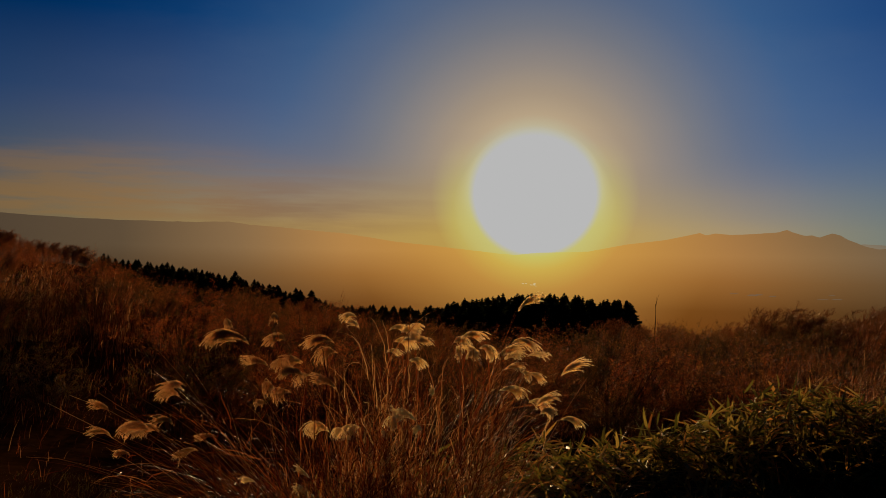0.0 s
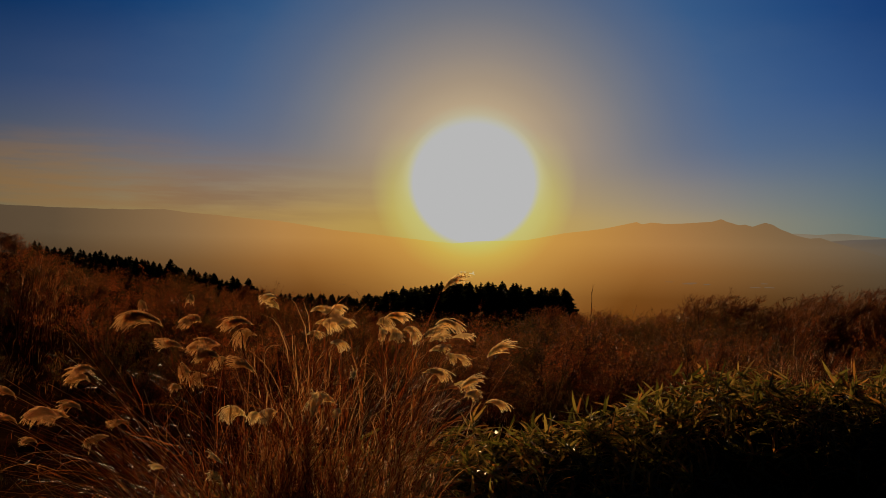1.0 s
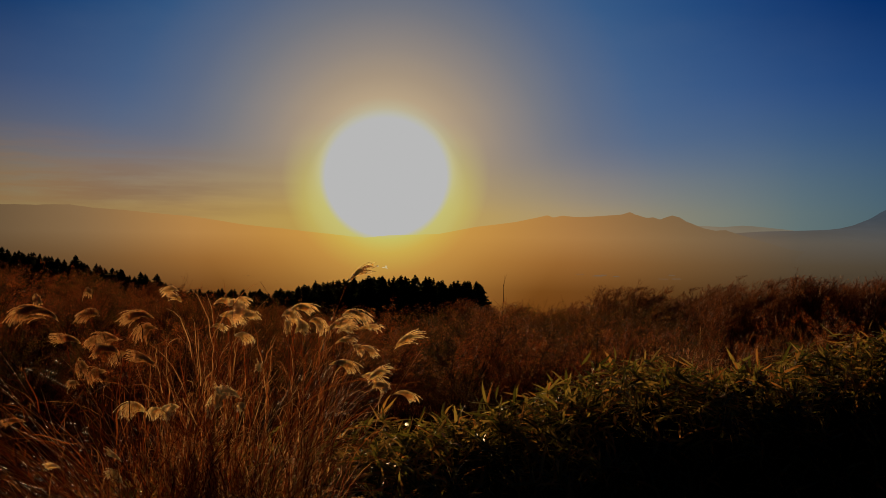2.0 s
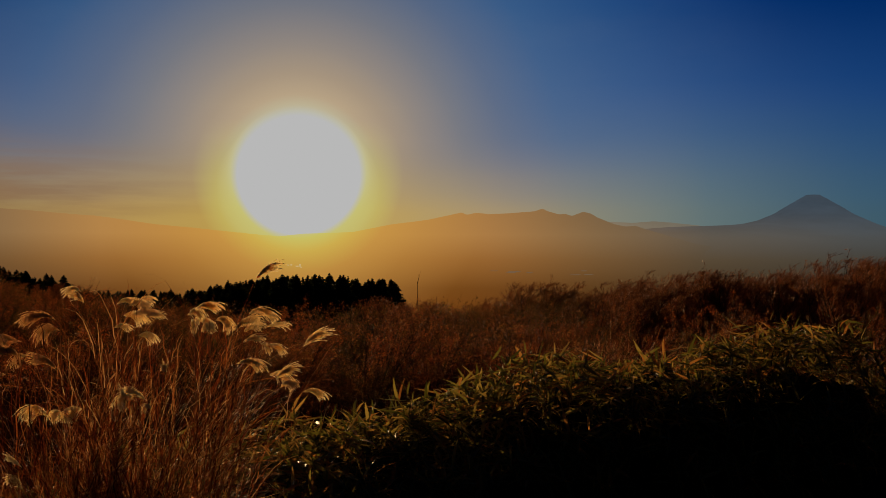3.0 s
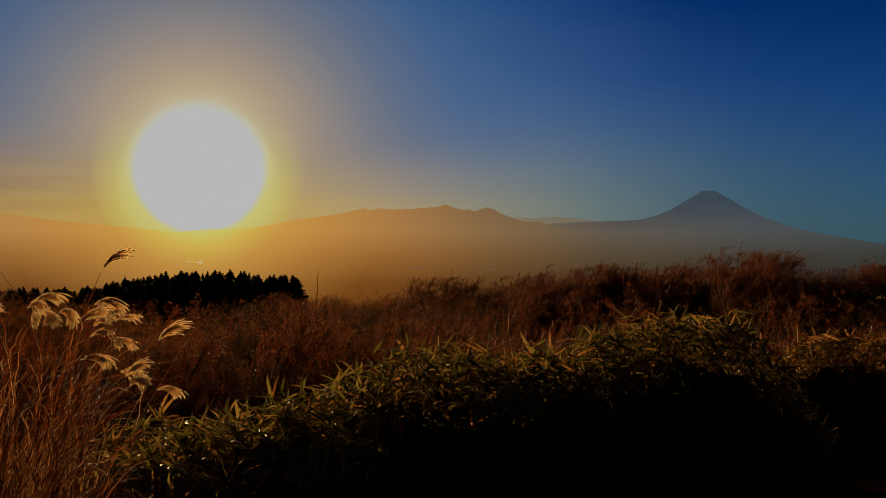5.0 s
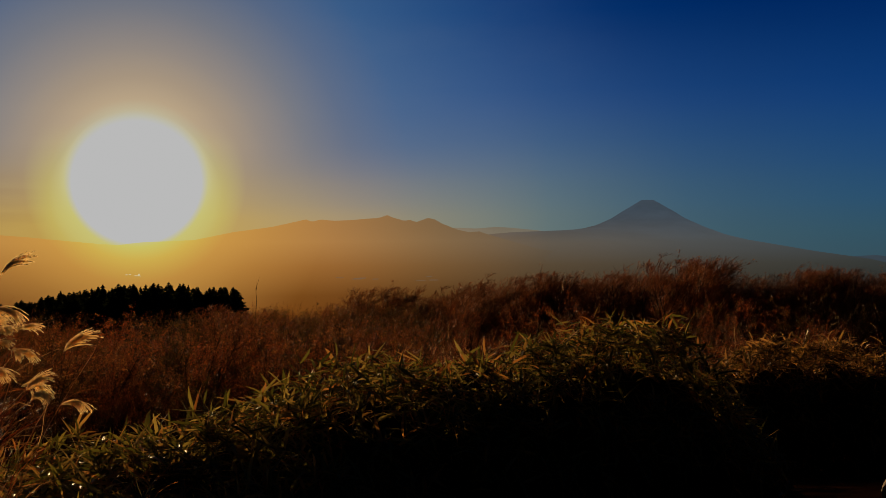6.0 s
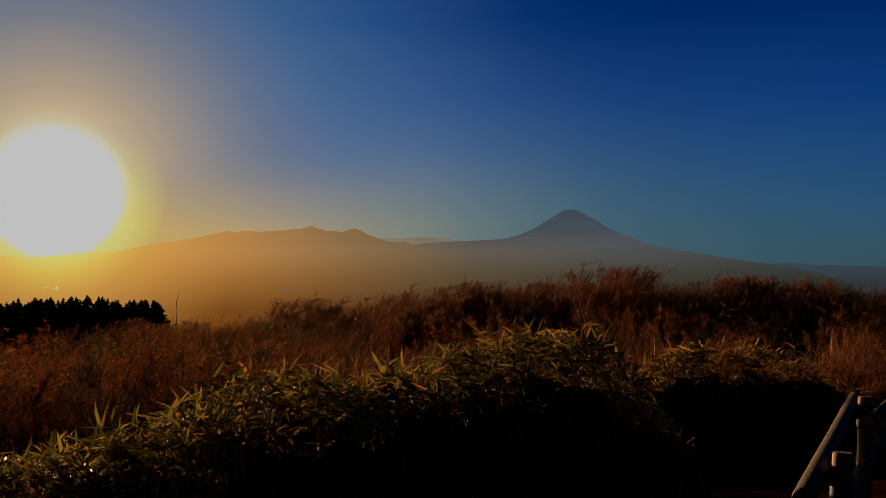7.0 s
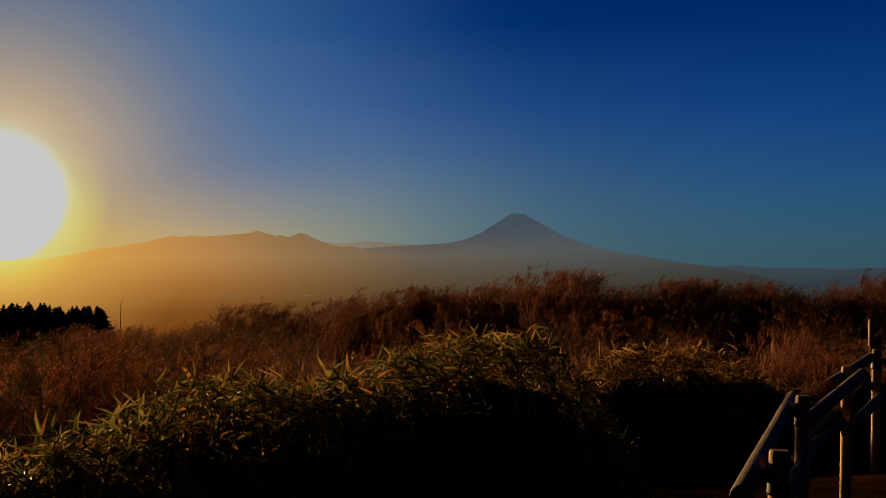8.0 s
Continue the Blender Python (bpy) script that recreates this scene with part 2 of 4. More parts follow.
M_TWIG = leafy("red_brown_twig", [(74, 40, 23), (114, 65, 38), (156, 98, 60)], 0.7, 0.22, 0.15)
M_LEAF_RED = leafy("red_brown_autumn_leaf", [(66, 27, 15), (106, 44, 22), (144, 68, 32), (160, 98, 52)], 0.6, 0.5, 0.15)
M_LEAF_BROWN = leafy("brown_withered_leaf", [(58, 33, 17), (104, 60, 29), (144, 88, 42), (160, 114, 62)], 0.6, 0.45, 0.15)
M_LEAF_OLIVE = leafy("olive_autumn_leaf", [(36, 34, 14), (60, 52, 20), (88, 68, 26), (100, 62, 26)], 0.55, 0.4, 0.2)
M_NEEDLE = leafy("dark_conifer_needle", [(18, 26, 12), (28, 36, 16), (40, 44, 20)], 0.6, 0.25, 0.2)


# ---- mesh helpers ----
class Pile:
    """Collects vertices and faces for one mesh."""

    def __init__(self):
        self.v, self.f, self.count = [], [], 0

    def add(self, verts, faces):
        verts = np.asarray(verts, float).reshape(-1, 3)
        self.v.append(verts)
        self.f.extend((np.asarray(faces, int) + self.count).tolist())
        self.count += len(verts)

    def mesh(self, name, mat, smooth=True):
        me = bpy.data.meshes.new(name)
        me.from_pydata(np.concatenate(self.v).tolist() if self.v else [], [], self.f)
        me.materials.append(mat)
        if smooth:
            me.shade_smooth()
        return me


def part(name, pile, mat, parent, label="", smooth=True):
    """One mesh under a thing or part."""
    me = pile if isinstance(pile, bpy.types.Mesh) else pile.mesh(name, mat, smooth)
    ob = new(name, me)
    ob.parent = parent
    return tagged(ob, label)


def structure(name, pile, mat, label, category, smooth=True):
    return tagged(new(name, pile.mesh(name, mat, smooth)), label, category, kind="structure")


def strips(paths, sides, widths):
    """Ribbons: paths N x K x 3, sides N x 3 or N x K x 3, widths N x K."""
    N, K, _ = paths.shape
    if sides.ndim == 2:
        sides = np.repeat(sides[:, None, :], K, 1)
    off = sides * widths[:, :, None] * 0.5
    v = np.stack([paths - off, paths + off], 2).reshape(-1, 3)
    i = (np.arange(N)[:, None] * K + np.arange(K - 1)[None, :]).ravel() * 2
    return v, np.stack([i, i + 1, i + 3, i + 2], 1)


def tubes(paths, radii, n=4):
    """Tubes: paths N x K x 3, radii N x K."""
    N, K, _ = paths.shape
    d = np.gradient(paths, axis=1)
    d /= np.linalg.norm(d, axis=2, keepdims=True) + 1e-9
    ref = np.where(np.abs(d[..., 2:3]) > 0.9, np.array([1.0, 0, 0]), np.array([0, 0, 1.0]))
    a = np.cross(d, ref)
    a /= np.linalg.norm(a, axis=2, keepdims=True) + 1e-9
    b = np.cross(d, a)
    ang = np.arange(n) * 2 * np.pi / n
    ring = a[:, :, None, :] * np.cos(ang)[:, None] + b[:, :, None, :] * np.sin(ang)[:, None]
    v = (paths[:, :, None, :] + ring * radii[:, :, None, None]).reshape(-1, 3)
    base = (np.arange(N)[:, None] * K + np.arange(K - 1)[None, :]).ravel()[:, None] * n
    j = np.arange(n)[None, :]
    j2 = (j + 1) % n
    f = np.stack([base + j, base + j2, base + n + j2, base + n + j], 2).reshape(-1, 4)
    return v, f


def arcs(base, az, length, tilt, bend, K=6):
    """Curved stems: from base (N x 3), leaning towards az, tilt off the vertical at the foot, bend more at the tip (radians)."""
    N = len(base)
    t = np.linspace(0, 1, K)
    ang = tilt[:, None] + bend[:, None] * t[None, :] ** 1.6
    step = (length / (K - 1))[:, None]
    h = np.concatenate([np.zeros((N, 1)), np.cumsum(np.sin((ang[:, 1:] + ang[:, :-1]) / 2) * step, 1)], 1)
    z = np.concatenate([np.zeros((N, 1)), np.cumsum(np.cos((ang[:, 1:] + ang[:, :-1]) / 2) * step, 1)], 1)
    p = np.stack([np.sin(az)[:, None] * h, np.cos(az)[:, None] * h, z], 2)
    return p + base[:, None, :]


def lerp(x, table):
    return np.interp(x, [a for a, _ in table], [b for _, b in table])


def fold(x, y, s, seed=0.0):
    """Soft repeating unevenness of the land."""
    return (np.sin(x / s + seed) * np.cos(y / s * 1.3 + seed * 2) + 0.5 * np.sin(x / s * 2.3 + y / s * 1.7 + seed * 3)) / 1.5


# ---- the land ----
def land(x, y):
    x, y = np.asarray(x, float), np.asarray(y, float)
    r, az = np.hypot(x, y), np.degrees(np.arctan2(x, y))
    z = lerp(r, [(0, 0), (3, 0), (8, -0.4), (14, -1.0), (25, -1.7), (45, -3.0), (70, -5.0), (120, -9.5), (250, -19), (420, -40), (800, -130), (2000, -320)])
    near = np.clip((90 - np.abs(az)) / 30, 0, 1)
    left = np.clip((-az - 10) / 26, 0, 1.25)
    left = left * left * (3 - 2 * np.minimum(left, 1.0))
    z = z + left * lerp(r, [(9, 0.3), (16, 0.6), (40, 2.9), (80, 8.0), (130, 12.4), (220, 19), (320, 18), (600, 0)])
    right = np.clip((az - 12) / 26, 0, 1.3)
    z = z + right * lerp(r, [(12, 0), (40, 1.2), (80, 4.5), (150, 9), (300, 12), (600, 0)])
    # the grassy bank behind the log fence and the raised path beside it
    z = z + 1.25 * np.exp(-(((x - 8.9) / 1.0) ** 2 + ((y - 12.9) / 0.9) ** 2)) + 0.45 * np.exp(-(((x - 7.4) / 2.0) ** 2 + ((y - 9.2) / 2.0) ** 2))
    z = z * near + (1 - near) * (-0.02 * r)
    return z + fold(x, y, 5.0, 1.0) * np.clip(r / 60, 0.02, 0.35) + fold(x, y, 23.0, 4.0) * np.clip((r - 20) / 120, 0, 1.6)


def polar_sheet(rs, azs, zfun):
    rr, aa = np.meshgrid(rs, np.radians(azs), indexing="ij")
    x, y = rr * np.sin(aa), rr * np.cos(aa)
    z = zfun(x, y)
    n, k = rr.shape
    i = (np.arange(n - 1)[:, None] * k + np.arange(k - 1)[None, :]).ravel()
    return np.stack([x, y, z], 2).reshape(-1, 3), np.stack([i, i + k, i + k + 1, i + 1], 1)


def build_land():
    p = Pile()
    rs = np.concatenate([[0.02], np.linspace(0.6, 20, 60), np.geomspace(20.6, 760, 80)])
    p.add(*polar_sheet(rs, np.linspace(-180, 180, 241), land))
    structure("ground", p, M_SOIL, "dry brown hillside of trodden grass and soil sloping down to the valley", "ground")
    p = Pile()

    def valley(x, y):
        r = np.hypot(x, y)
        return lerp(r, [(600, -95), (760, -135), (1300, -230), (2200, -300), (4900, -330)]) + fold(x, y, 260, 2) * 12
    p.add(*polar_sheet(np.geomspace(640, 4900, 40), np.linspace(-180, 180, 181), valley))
    structure("valley_backdrop", p, M_VALLEY, "wide flat valley far below with golden evening haze painted in", "valley")


def ridge(name, mat, label, dist, depth, outline, wobble, seed, base=-320.0):
    """A far range as a solid ridge: outline is (bearing, degrees above the horizon)."""
    azs = np.arange(outline[0][0], outline[-1][0] + 0.01, 0.12)
    prof = np.array([-1.0, -0.72, -0.5, -0.3, -0.14, 0.0, 0.12, 0.3, 0.55, 1.0])
    el = lerp(azs, outline)
    rng = np.random.default_rng(seed)
    el = el + np.convolve(rng.normal(0, wobble, len(azs) + 8), np.ones(9) / 9, "valid")
    top = np.tan(np.radians(el)) * dist + 1.6
    rows = []
    for k, u in enumerate(prof):
        r = dist + u * depth
        f = (1 - abs(u)) ** 1.35
        bump = np.convolve(rng.normal(0, 1, len(azs) + 14), np.ones(15) / 15, "valid") * 26 * (1 - f) * (0 if abs(u) > 0.99 else 1)
        z = base + (top - base) * f + bump * (u < 0)
        rows.append(np.stack([np.sin(np.radians(azs)) * r, np.cos(np.radians(azs)) * r, z], 1))
    v = np.stack(rows)
    n, k = v.shape[:2]
    i = (np.arange(n - 1)[:, None] * k + np.arange(k - 1)[None, :]).ravel()
    p = Pile()
    p.add(v, np.stack([i, i + 1, i + k + 1, i + k], 1))
    return structure(name, p, mat, label, "mountain")


def build_volcano():
    """A tall cone with a blunt notched crater and long concave skirts."""
    az0, dist = 18.65, 4300.0
    c = bearing(az0, 0, dist)
    top = math.tan(radians(3.22)) * dist + 1.6
    rs = np.concatenate([np.linspace(0, 20, 4), np.geomspace(24, 1400, 60)])
    ang = np.linspace(0, 2 * np.pi, 145)
    rr, aa = np.meshgrid(rs, ang, indexing="ij")
    z = lerp(rr, [(0, top - 4), (14, top - 1), (24, top), (73, top - 29), (104, top - 47), (140, top - 71), (213, top - 106), (295, top - 138), (375, top - 159),
                  (439, top - 171), (615, top - 205), (800, top - 235), (1000, top - 290), (1400, top - 560)])
    # a long shoulder on the side towards the range
    shoulder = lerp(rr, [(0, top - 4), (14, top - 1), (24, top), (73, top - 29), (104, top - 47), (140, top - 70), (200, top - 95), (250, top - 107), (310, top - 114), (400, top - 119), (500, top - 123), (640, top - 128), (900, top - 190), (1400, top - 560)])
    side = np.clip(0.35 + 0.9 * np.cos(aa - math.atan2(math.sin(radians(az0)), -math.cos(radians(az0)))), 0, 1)
    z = z + (shoulder - z) * side * side * (3 - 2 * side)
    ribs = np.sin(aa * 19 + np.sin(aa * 7) * 2) * 0.5 + np.sin(aa * 31 + 1) * 0.3
    z = z + ribs * np.clip(rr / 60, 0, 1) * 2.0 * np.clip(1 - rr / 900, 0, 1) + np.sin(aa * 3 + 1) * 0.8 * (rr < 24)
    x, y = c.x + rr * np.cos(aa), c.y + rr * np.sin(aa)
    n, k = rr.shape
    i = (np.arange(n - 1)[:, None] * k + np.arange(k - 1)[None, :]).ravel()
    p = Pile()
    p.add(np.stack([x, y, z], 2), np.stack([i, i + k, i + k + 1, i + 1], 1))
    structure("volcano_backdrop", p, M_VOLCANO, "tall blue-grey volcanic cone with a blunt summit and painted evening haze", "mountain")


def build_distance():
    build_volcano()
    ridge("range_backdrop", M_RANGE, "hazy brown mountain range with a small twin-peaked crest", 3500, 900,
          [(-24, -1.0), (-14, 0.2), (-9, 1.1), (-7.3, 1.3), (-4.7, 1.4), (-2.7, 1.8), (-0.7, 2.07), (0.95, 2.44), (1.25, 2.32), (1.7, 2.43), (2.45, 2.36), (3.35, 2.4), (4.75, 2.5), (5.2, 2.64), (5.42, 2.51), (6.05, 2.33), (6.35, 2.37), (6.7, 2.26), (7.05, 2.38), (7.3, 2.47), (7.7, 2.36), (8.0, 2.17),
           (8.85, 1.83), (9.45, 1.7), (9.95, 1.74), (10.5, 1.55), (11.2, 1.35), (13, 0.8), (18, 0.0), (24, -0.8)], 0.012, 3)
    ridge("saddle_hill_backdrop", M_PALEHILL, "pale far hills beyond the saddle, almost lost in painted haze", 4750, 180,
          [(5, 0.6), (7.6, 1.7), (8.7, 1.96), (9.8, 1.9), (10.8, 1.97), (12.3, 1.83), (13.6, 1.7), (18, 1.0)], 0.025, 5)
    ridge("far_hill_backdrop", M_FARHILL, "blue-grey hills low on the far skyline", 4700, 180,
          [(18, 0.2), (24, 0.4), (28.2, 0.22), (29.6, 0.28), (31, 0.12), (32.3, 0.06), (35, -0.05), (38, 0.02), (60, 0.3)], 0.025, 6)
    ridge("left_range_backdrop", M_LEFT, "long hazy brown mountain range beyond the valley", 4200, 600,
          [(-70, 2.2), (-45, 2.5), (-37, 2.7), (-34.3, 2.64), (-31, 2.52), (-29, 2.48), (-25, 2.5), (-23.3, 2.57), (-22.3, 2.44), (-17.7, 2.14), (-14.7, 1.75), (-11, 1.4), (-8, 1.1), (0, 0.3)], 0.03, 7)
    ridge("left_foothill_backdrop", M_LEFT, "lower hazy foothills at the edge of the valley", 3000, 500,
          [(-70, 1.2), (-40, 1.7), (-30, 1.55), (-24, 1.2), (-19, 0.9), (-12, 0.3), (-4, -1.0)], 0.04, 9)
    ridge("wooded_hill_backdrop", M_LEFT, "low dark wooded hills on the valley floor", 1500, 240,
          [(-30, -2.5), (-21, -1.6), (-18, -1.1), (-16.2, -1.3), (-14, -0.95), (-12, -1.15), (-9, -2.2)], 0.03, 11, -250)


def far_patches(name, label, category, colour, count, az, spread, r, z, rise, width, height, seed):
    """Small things low on the far slopes; the evening light on them is painted as emission."""
    m, n = material(name)
    e = n.add("ShaderNodeEmission")
    e.inputs["Color"].default_value = (*colour, 1)
    finish(n, e.outputs[0])
    rng = np.random.default_rng(seed)
    p = Pile()
    for i in range(count):
        a = radians(az + rng.uniform(-spread, spread))
        d = r + rng.uniform(-8, 8)
        w, h = rng.uniform(0.5, 1.0) * width, rng.uniform(0.5, 1.0) * height
        box = np.array([(sx * w, sy * 3, sz * h) for sz in (0, 1) for sy in (-1, 1) for sx in (-1, 1)])
        box = box + np.array((math.sin(a) * d, math.cos(a) * d, z + rng.uniform(-rise, rise)))
        p.add(box, [(0, 1, 3, 2), (4, 6, 7, 5), (0, 4, 5, 1), (2, 3, 7, 6), (0, 2, 6, 4), (1, 5, 7, 3)])
    structure(name + "_backdrop", p, m, label, category, False)


build_land()
build_distance()
far_patches("far_roofs", "distant greenhouse roofs with their sun glint as a plain glow", "roofs", (0.6, 0.52, 0.3), 14, -7.8, 0.45, 3285, -22, 5, 4.0, 2.6, 12)
far_patches("far_fields", "pale narrow fields on the far plain", "fields", (0.15, 0.104, 0.066), 8, 5.0, 2.6, 3195, -38, 6, 16.0, 2.0, 13)


def on_land(x, y):
    return float(land(x, y))


def placed(x, y, turn=0.0, s=1.0, lift=-0.03):
    return Matrix.Translation((x, y, on_land(x, y) + lift)) @ Matrix.Rotation(turn, 4, "Z") @ Matrix.Scale(s, 4)


def put(thing, m):
    """Set a thing that was built round the origin on its place."""
    thing.matrix_world = m
    return thing


def copy_scaled(ob, m):
    made = copy_thing(ob, m)
    made.matrix_basis = m
    return made


# ---- plants ----
def shrub_meshes(rng, height, stems, spread, lean, twig_mat, leaf_mat, leaves, leaf_size, upright=0.2, per=5, reach=1.0, spray=0.5, second_len=0.28, third_len=0.17):
    """Many-stemmed windswept bush: branches and twigs as tubes, small leaves on the twigs. Returns the two meshes."""
    wood, twigs, foliage = Pile(), Pile(), Pile()
    N = stems
    az = rng.uniform(0, 2 * np.pi, N)
    base = np.stack([np.sin(az), np.cos(az), np.zeros(N)], 1) * rng.uniform(0.02, 0.12, N)[:, None] * spread
    L = height * reach * rng.uniform(0.78, 1.0, N)
    K = 8
    main = arcs(base, az, L, rng.uniform(0.03, spread * 0.72, N), rng.uniform(-0.35, 0.15, N), K)
    tt = np.linspace(0, 1, K)
    main[:, :, 0] += lean * height * tt[None, :] ** 1.7 * rng.uniform(0.6, 1.2, N)[:, None]
    main += np.cumsum(rng.normal(0, 0.012 * height, main.shape), 1) * tt[None, :, None]
    main[:, :, 2] *= (1 - 0.12 * np.linalg.norm(main[:, -1, :2], axis=1) / height)[:, None]
    rad = 0.011 * height * (1 - 0.85 * tt)[None, :] * rng.uniform(0.7, 1.2, N)[:, None]
    wood.add(*tubes(main, rad, 4))

    def shoot(parents, per, lo, hi, frac, K2, r0, out):
        P, Kp, _ = parents.shape
        n = P * per
        idx = np.repeat(np.arange(P), per)
        u = rng.uniform(lo, hi, n) * (Kp - 1)
        k = np.clip(u.astype(int), 0, Kp - 2)
        w = (u - k)[:, None]
        start = parents[idx, k] * (1 - w) + parents[idx, k + 1] * w
        pdir = parents[idx, k + 1] - parents[idx, k]
        pdir /= np.linalg.norm(pdir, axis=1, keepdims=True) + 1e-9
        side = rng.normal(0, 1, (n, 3))
        side[:, 2] = np.abs(side[:, 2]) * 0.6
        side[:, 0] += lean * 2.0
        d = pdir * 0.6 + side * spray
        d[:, 2] += upright
        d /= np.linalg.norm(d, axis=1, keepdims=True)
        ln = height * frac * rng.uniform(0.5, 1.2, n) * (1.15 - 0.5 * u / (Kp - 1))
        t2 = np.linspace(0, 1, K2)
        path = start[:, None, :] + d[:, None, :] * (ln[:, None] * t2[None, :])[:, :, None]
        path[:, :, 2] += upright * 0.25 * ln[:, None] * t2[None, :] ** 2
        path[:, :, 0] += lean * 0.5 * ln[:, None] * t2[None, :] ** 2
        path += np.cumsum(rng.normal(0, 0.03, path.shape) * ln[:, None, None], 1) * t2[None, :, None]
        out.add(*tubes(path, r0 * height * (1 - 0.75 * t2)[None, :] * np.ones((n, 1)), 3))
        return path
    second = shoot(main, 7, 0.25, 1.0, second_len, 4, 0.0036, wood)
    third = shoot(second, per, 0.15, 1.0, third_len, 2, 0.0017, twigs)
    if leaves:
        P = third.reshape(-1, 3)
        pick = rng.integers(0, len(P), leaves)
        c = P[pick] + rng.normal(0, 0.008 * height, (leaves, 3))
        c[:, 2] = np.maximum(c[:, 2], 0.03)
        d = rng.normal(0, 1, (leaves, 3))
        d /= np.linalg.norm(d, axis=1, keepdims=True)
        e = np.cross(d, rng.normal(0, 1, (leaves, 3)))
        e /= np.linalg.norm(e, axis=1, keepdims=True)
        s = leaf_size * rng.uniform(0.6, 1.3, leaves)[:, None]
        v = np.stack([c - d * s + e * s * 0.3, c - d * s * 0.4 - e * s * 0.45, c + d * s], 1).reshape(-1, 3)
        foliage.add(v, np.arange(leaves * 3).reshape(-1, 3))
    crown = Pile()
    crown.add(np.concatenate(twigs.v), twigs.f)
    split = len(crown.f)
    me = bpy.data.meshes.new("crown")
    v = np.concatenate(twigs.v + foliage.v).tolist()
    me.from_pydata(v, [], twigs.f + [[i + twigs.count for i in q] for q in foliage.f])
    me.materials.append(twig_mat)
    if leaf_mat:
        me.materials.append(leaf_mat)
        me.polygons.foreach_set("material_index", [0] * split + [1] * len(foliage.f))
    return wood.mesh("trunk", M_BARK), me


def brush_meshes(rng, height, width, limbs, twigs, lean, leaf_mat, leaves, leaf_size, twig_len=0.2, twig_w=0.011, low=0.2):
    """A windswept crown: limbs fan from the foot into a rounded dome that ends in a fringe of fine swept twigs."""
    wood, brush, foliage = Pile(), Pile(), Pile()
    # a lumpy dome; limbs end inside it, branchlets reach its skin
    lumps = rng.uniform(0, 6.28, 6)

    def dome(n, lo, hi):
        d = rng.normal(0, 1, (n, 3))
        d[:, 2] = np.abs(d[:, 2]) * 1.1 - 0.35
        d /= np.linalg.norm(d, axis=1, keepdims=True)
        a = np.arctan2(d[:, 0], d[:, 1])
        size = rng.uniform(lo, hi, n) * (0.86 + 0.12 * np.sin(2 * a + lumps[0]) + 0.1 * np.sin(3 * a + lumps[1] + 4 * d[:, 2]) + 0.08 * np.sin(7 * d[:, 2] + 2 * a + lumps[2]))
        p = d * size[:, None] * np.array([width * 0.5, width * 0.5, height * 0.46]) + np.array([0, 0, height * 0.5])
        p[:, 0] += lean * p[:, 2] * 0.9
        p[:, 2] = np.maximum(p[:, 2], 0.05 * height)
        return p
    end = dome(limbs, 0.45, 0.8)
    az = np.arctan2(end[:, 0], end[:, 1])
    foot = np.stack([np.sin(az), np.cos(az), np.zeros(limbs)], 1) * 0.04 * width
    t = np.linspace(0, 1, 6)
    path = foot[:, None, :] + (end - foot)[:, None, :] * np.stack([t ** 1.35, t ** 1.35, t ** 0.95], 1)[None]
    path += np.cumsum(rng.normal(0, 0.014 * height, path.shape), 1) * (t * (1 - 0.4 * t))[None, :, None]
    wood.add(*tubes(path, 0.0085 * height * (1 - 0.8 * t)[None, :] * rng.uniform(0.6, 1.2, limbs)[:, None], 4))

    def along(paths, n, lo, hi):
        P, K, _ = paths.shape
        idx = rng.integers(0, P, n)
        q = rng.uniform(lo, hi, n) * (K - 1)
        k = np.clip(q.astype(int), 0, K - 2)
        w = (q - k)[:, None]
        d = paths[idx, k + 1] - paths[idx, k]
        return paths[idx, k] * (1 - w) + paths[idx, k + 1] * w, d / (np.linalg.norm(d, axis=1, keepdims=True) + 1e-9)

    def sprout(paths, n, lo, hi, length, spread, lift):
        s, d = along(paths, n, lo, hi)
        d = d * 0.8 + rng.normal(0, spread, (n, 3))
        d[:, 0] += lean * 1.6
        d[:, 2] += lift
        d /= np.linalg.norm(d, axis=1, keepdims=True)
        ln = length * height * rng.uniform(0.5, 1.2, n)
        tt = np.array([0, 0.5, 1.0])
        p = s[:, None, :] + d[:, None, :] * (ln[:, None] * tt)[:, :, None]
        p[:, :, 0] += lean * 0.9 * ln[:, None] * tt ** 2
        p[:, 1:, :] += rng.normal(0, 0.05, (n, 2, 3)) * ln[:, None, None]
        p[:, :, 2] = np.maximum(p[:, :, 2], 0.02)
        return p
    tips = dome(limbs * 7, 0.8, 1.0)
    which = np.argmin(np.linalg.norm(tips[:, None, :] - path[None, :, 5, :], axis=2) * rng.uniform(0.7, 1.3, (len(tips), limbs)), 1)
    start = path[which, rng.integers(2, 6, len(tips))]
    tt = np.linspace(0, 1, 4)
    second = start[:, None, :] + (tips - start)[:, None, :] * np.stack([tt, tt, tt ** 1.25], 1)[None]
    second[:, 1:3] += rng.normal(0, 0.012 * height, (len(tips), 2, 3))
    wood.add(*tubes(second, 0.0022 * height * np.array([[1, 0.8, 0.6, 0.35]]) * np.ones((len(second), 1)), 3))
    fine = np.concatenate([sprout(second, twigs, low, 1.0, twig_len, 0.42, 0.3), sprout(path, twigs // 5, 0.15, 0.95, twig_len, 0.5, 0.2)])
    side = rng.normal(0, 1, (len(fine), 3))
    side /= np.linalg.norm(side, axis=1, keepdims=True)
    brush.add(*strips(fine[:, ::2], side, twig_w * rng.uniform(0.7, 1.3, len(fine))[:, None] * np.array([[1.0, 0.3]])))
    pts = fine[:, :2].reshape(-1, 3)
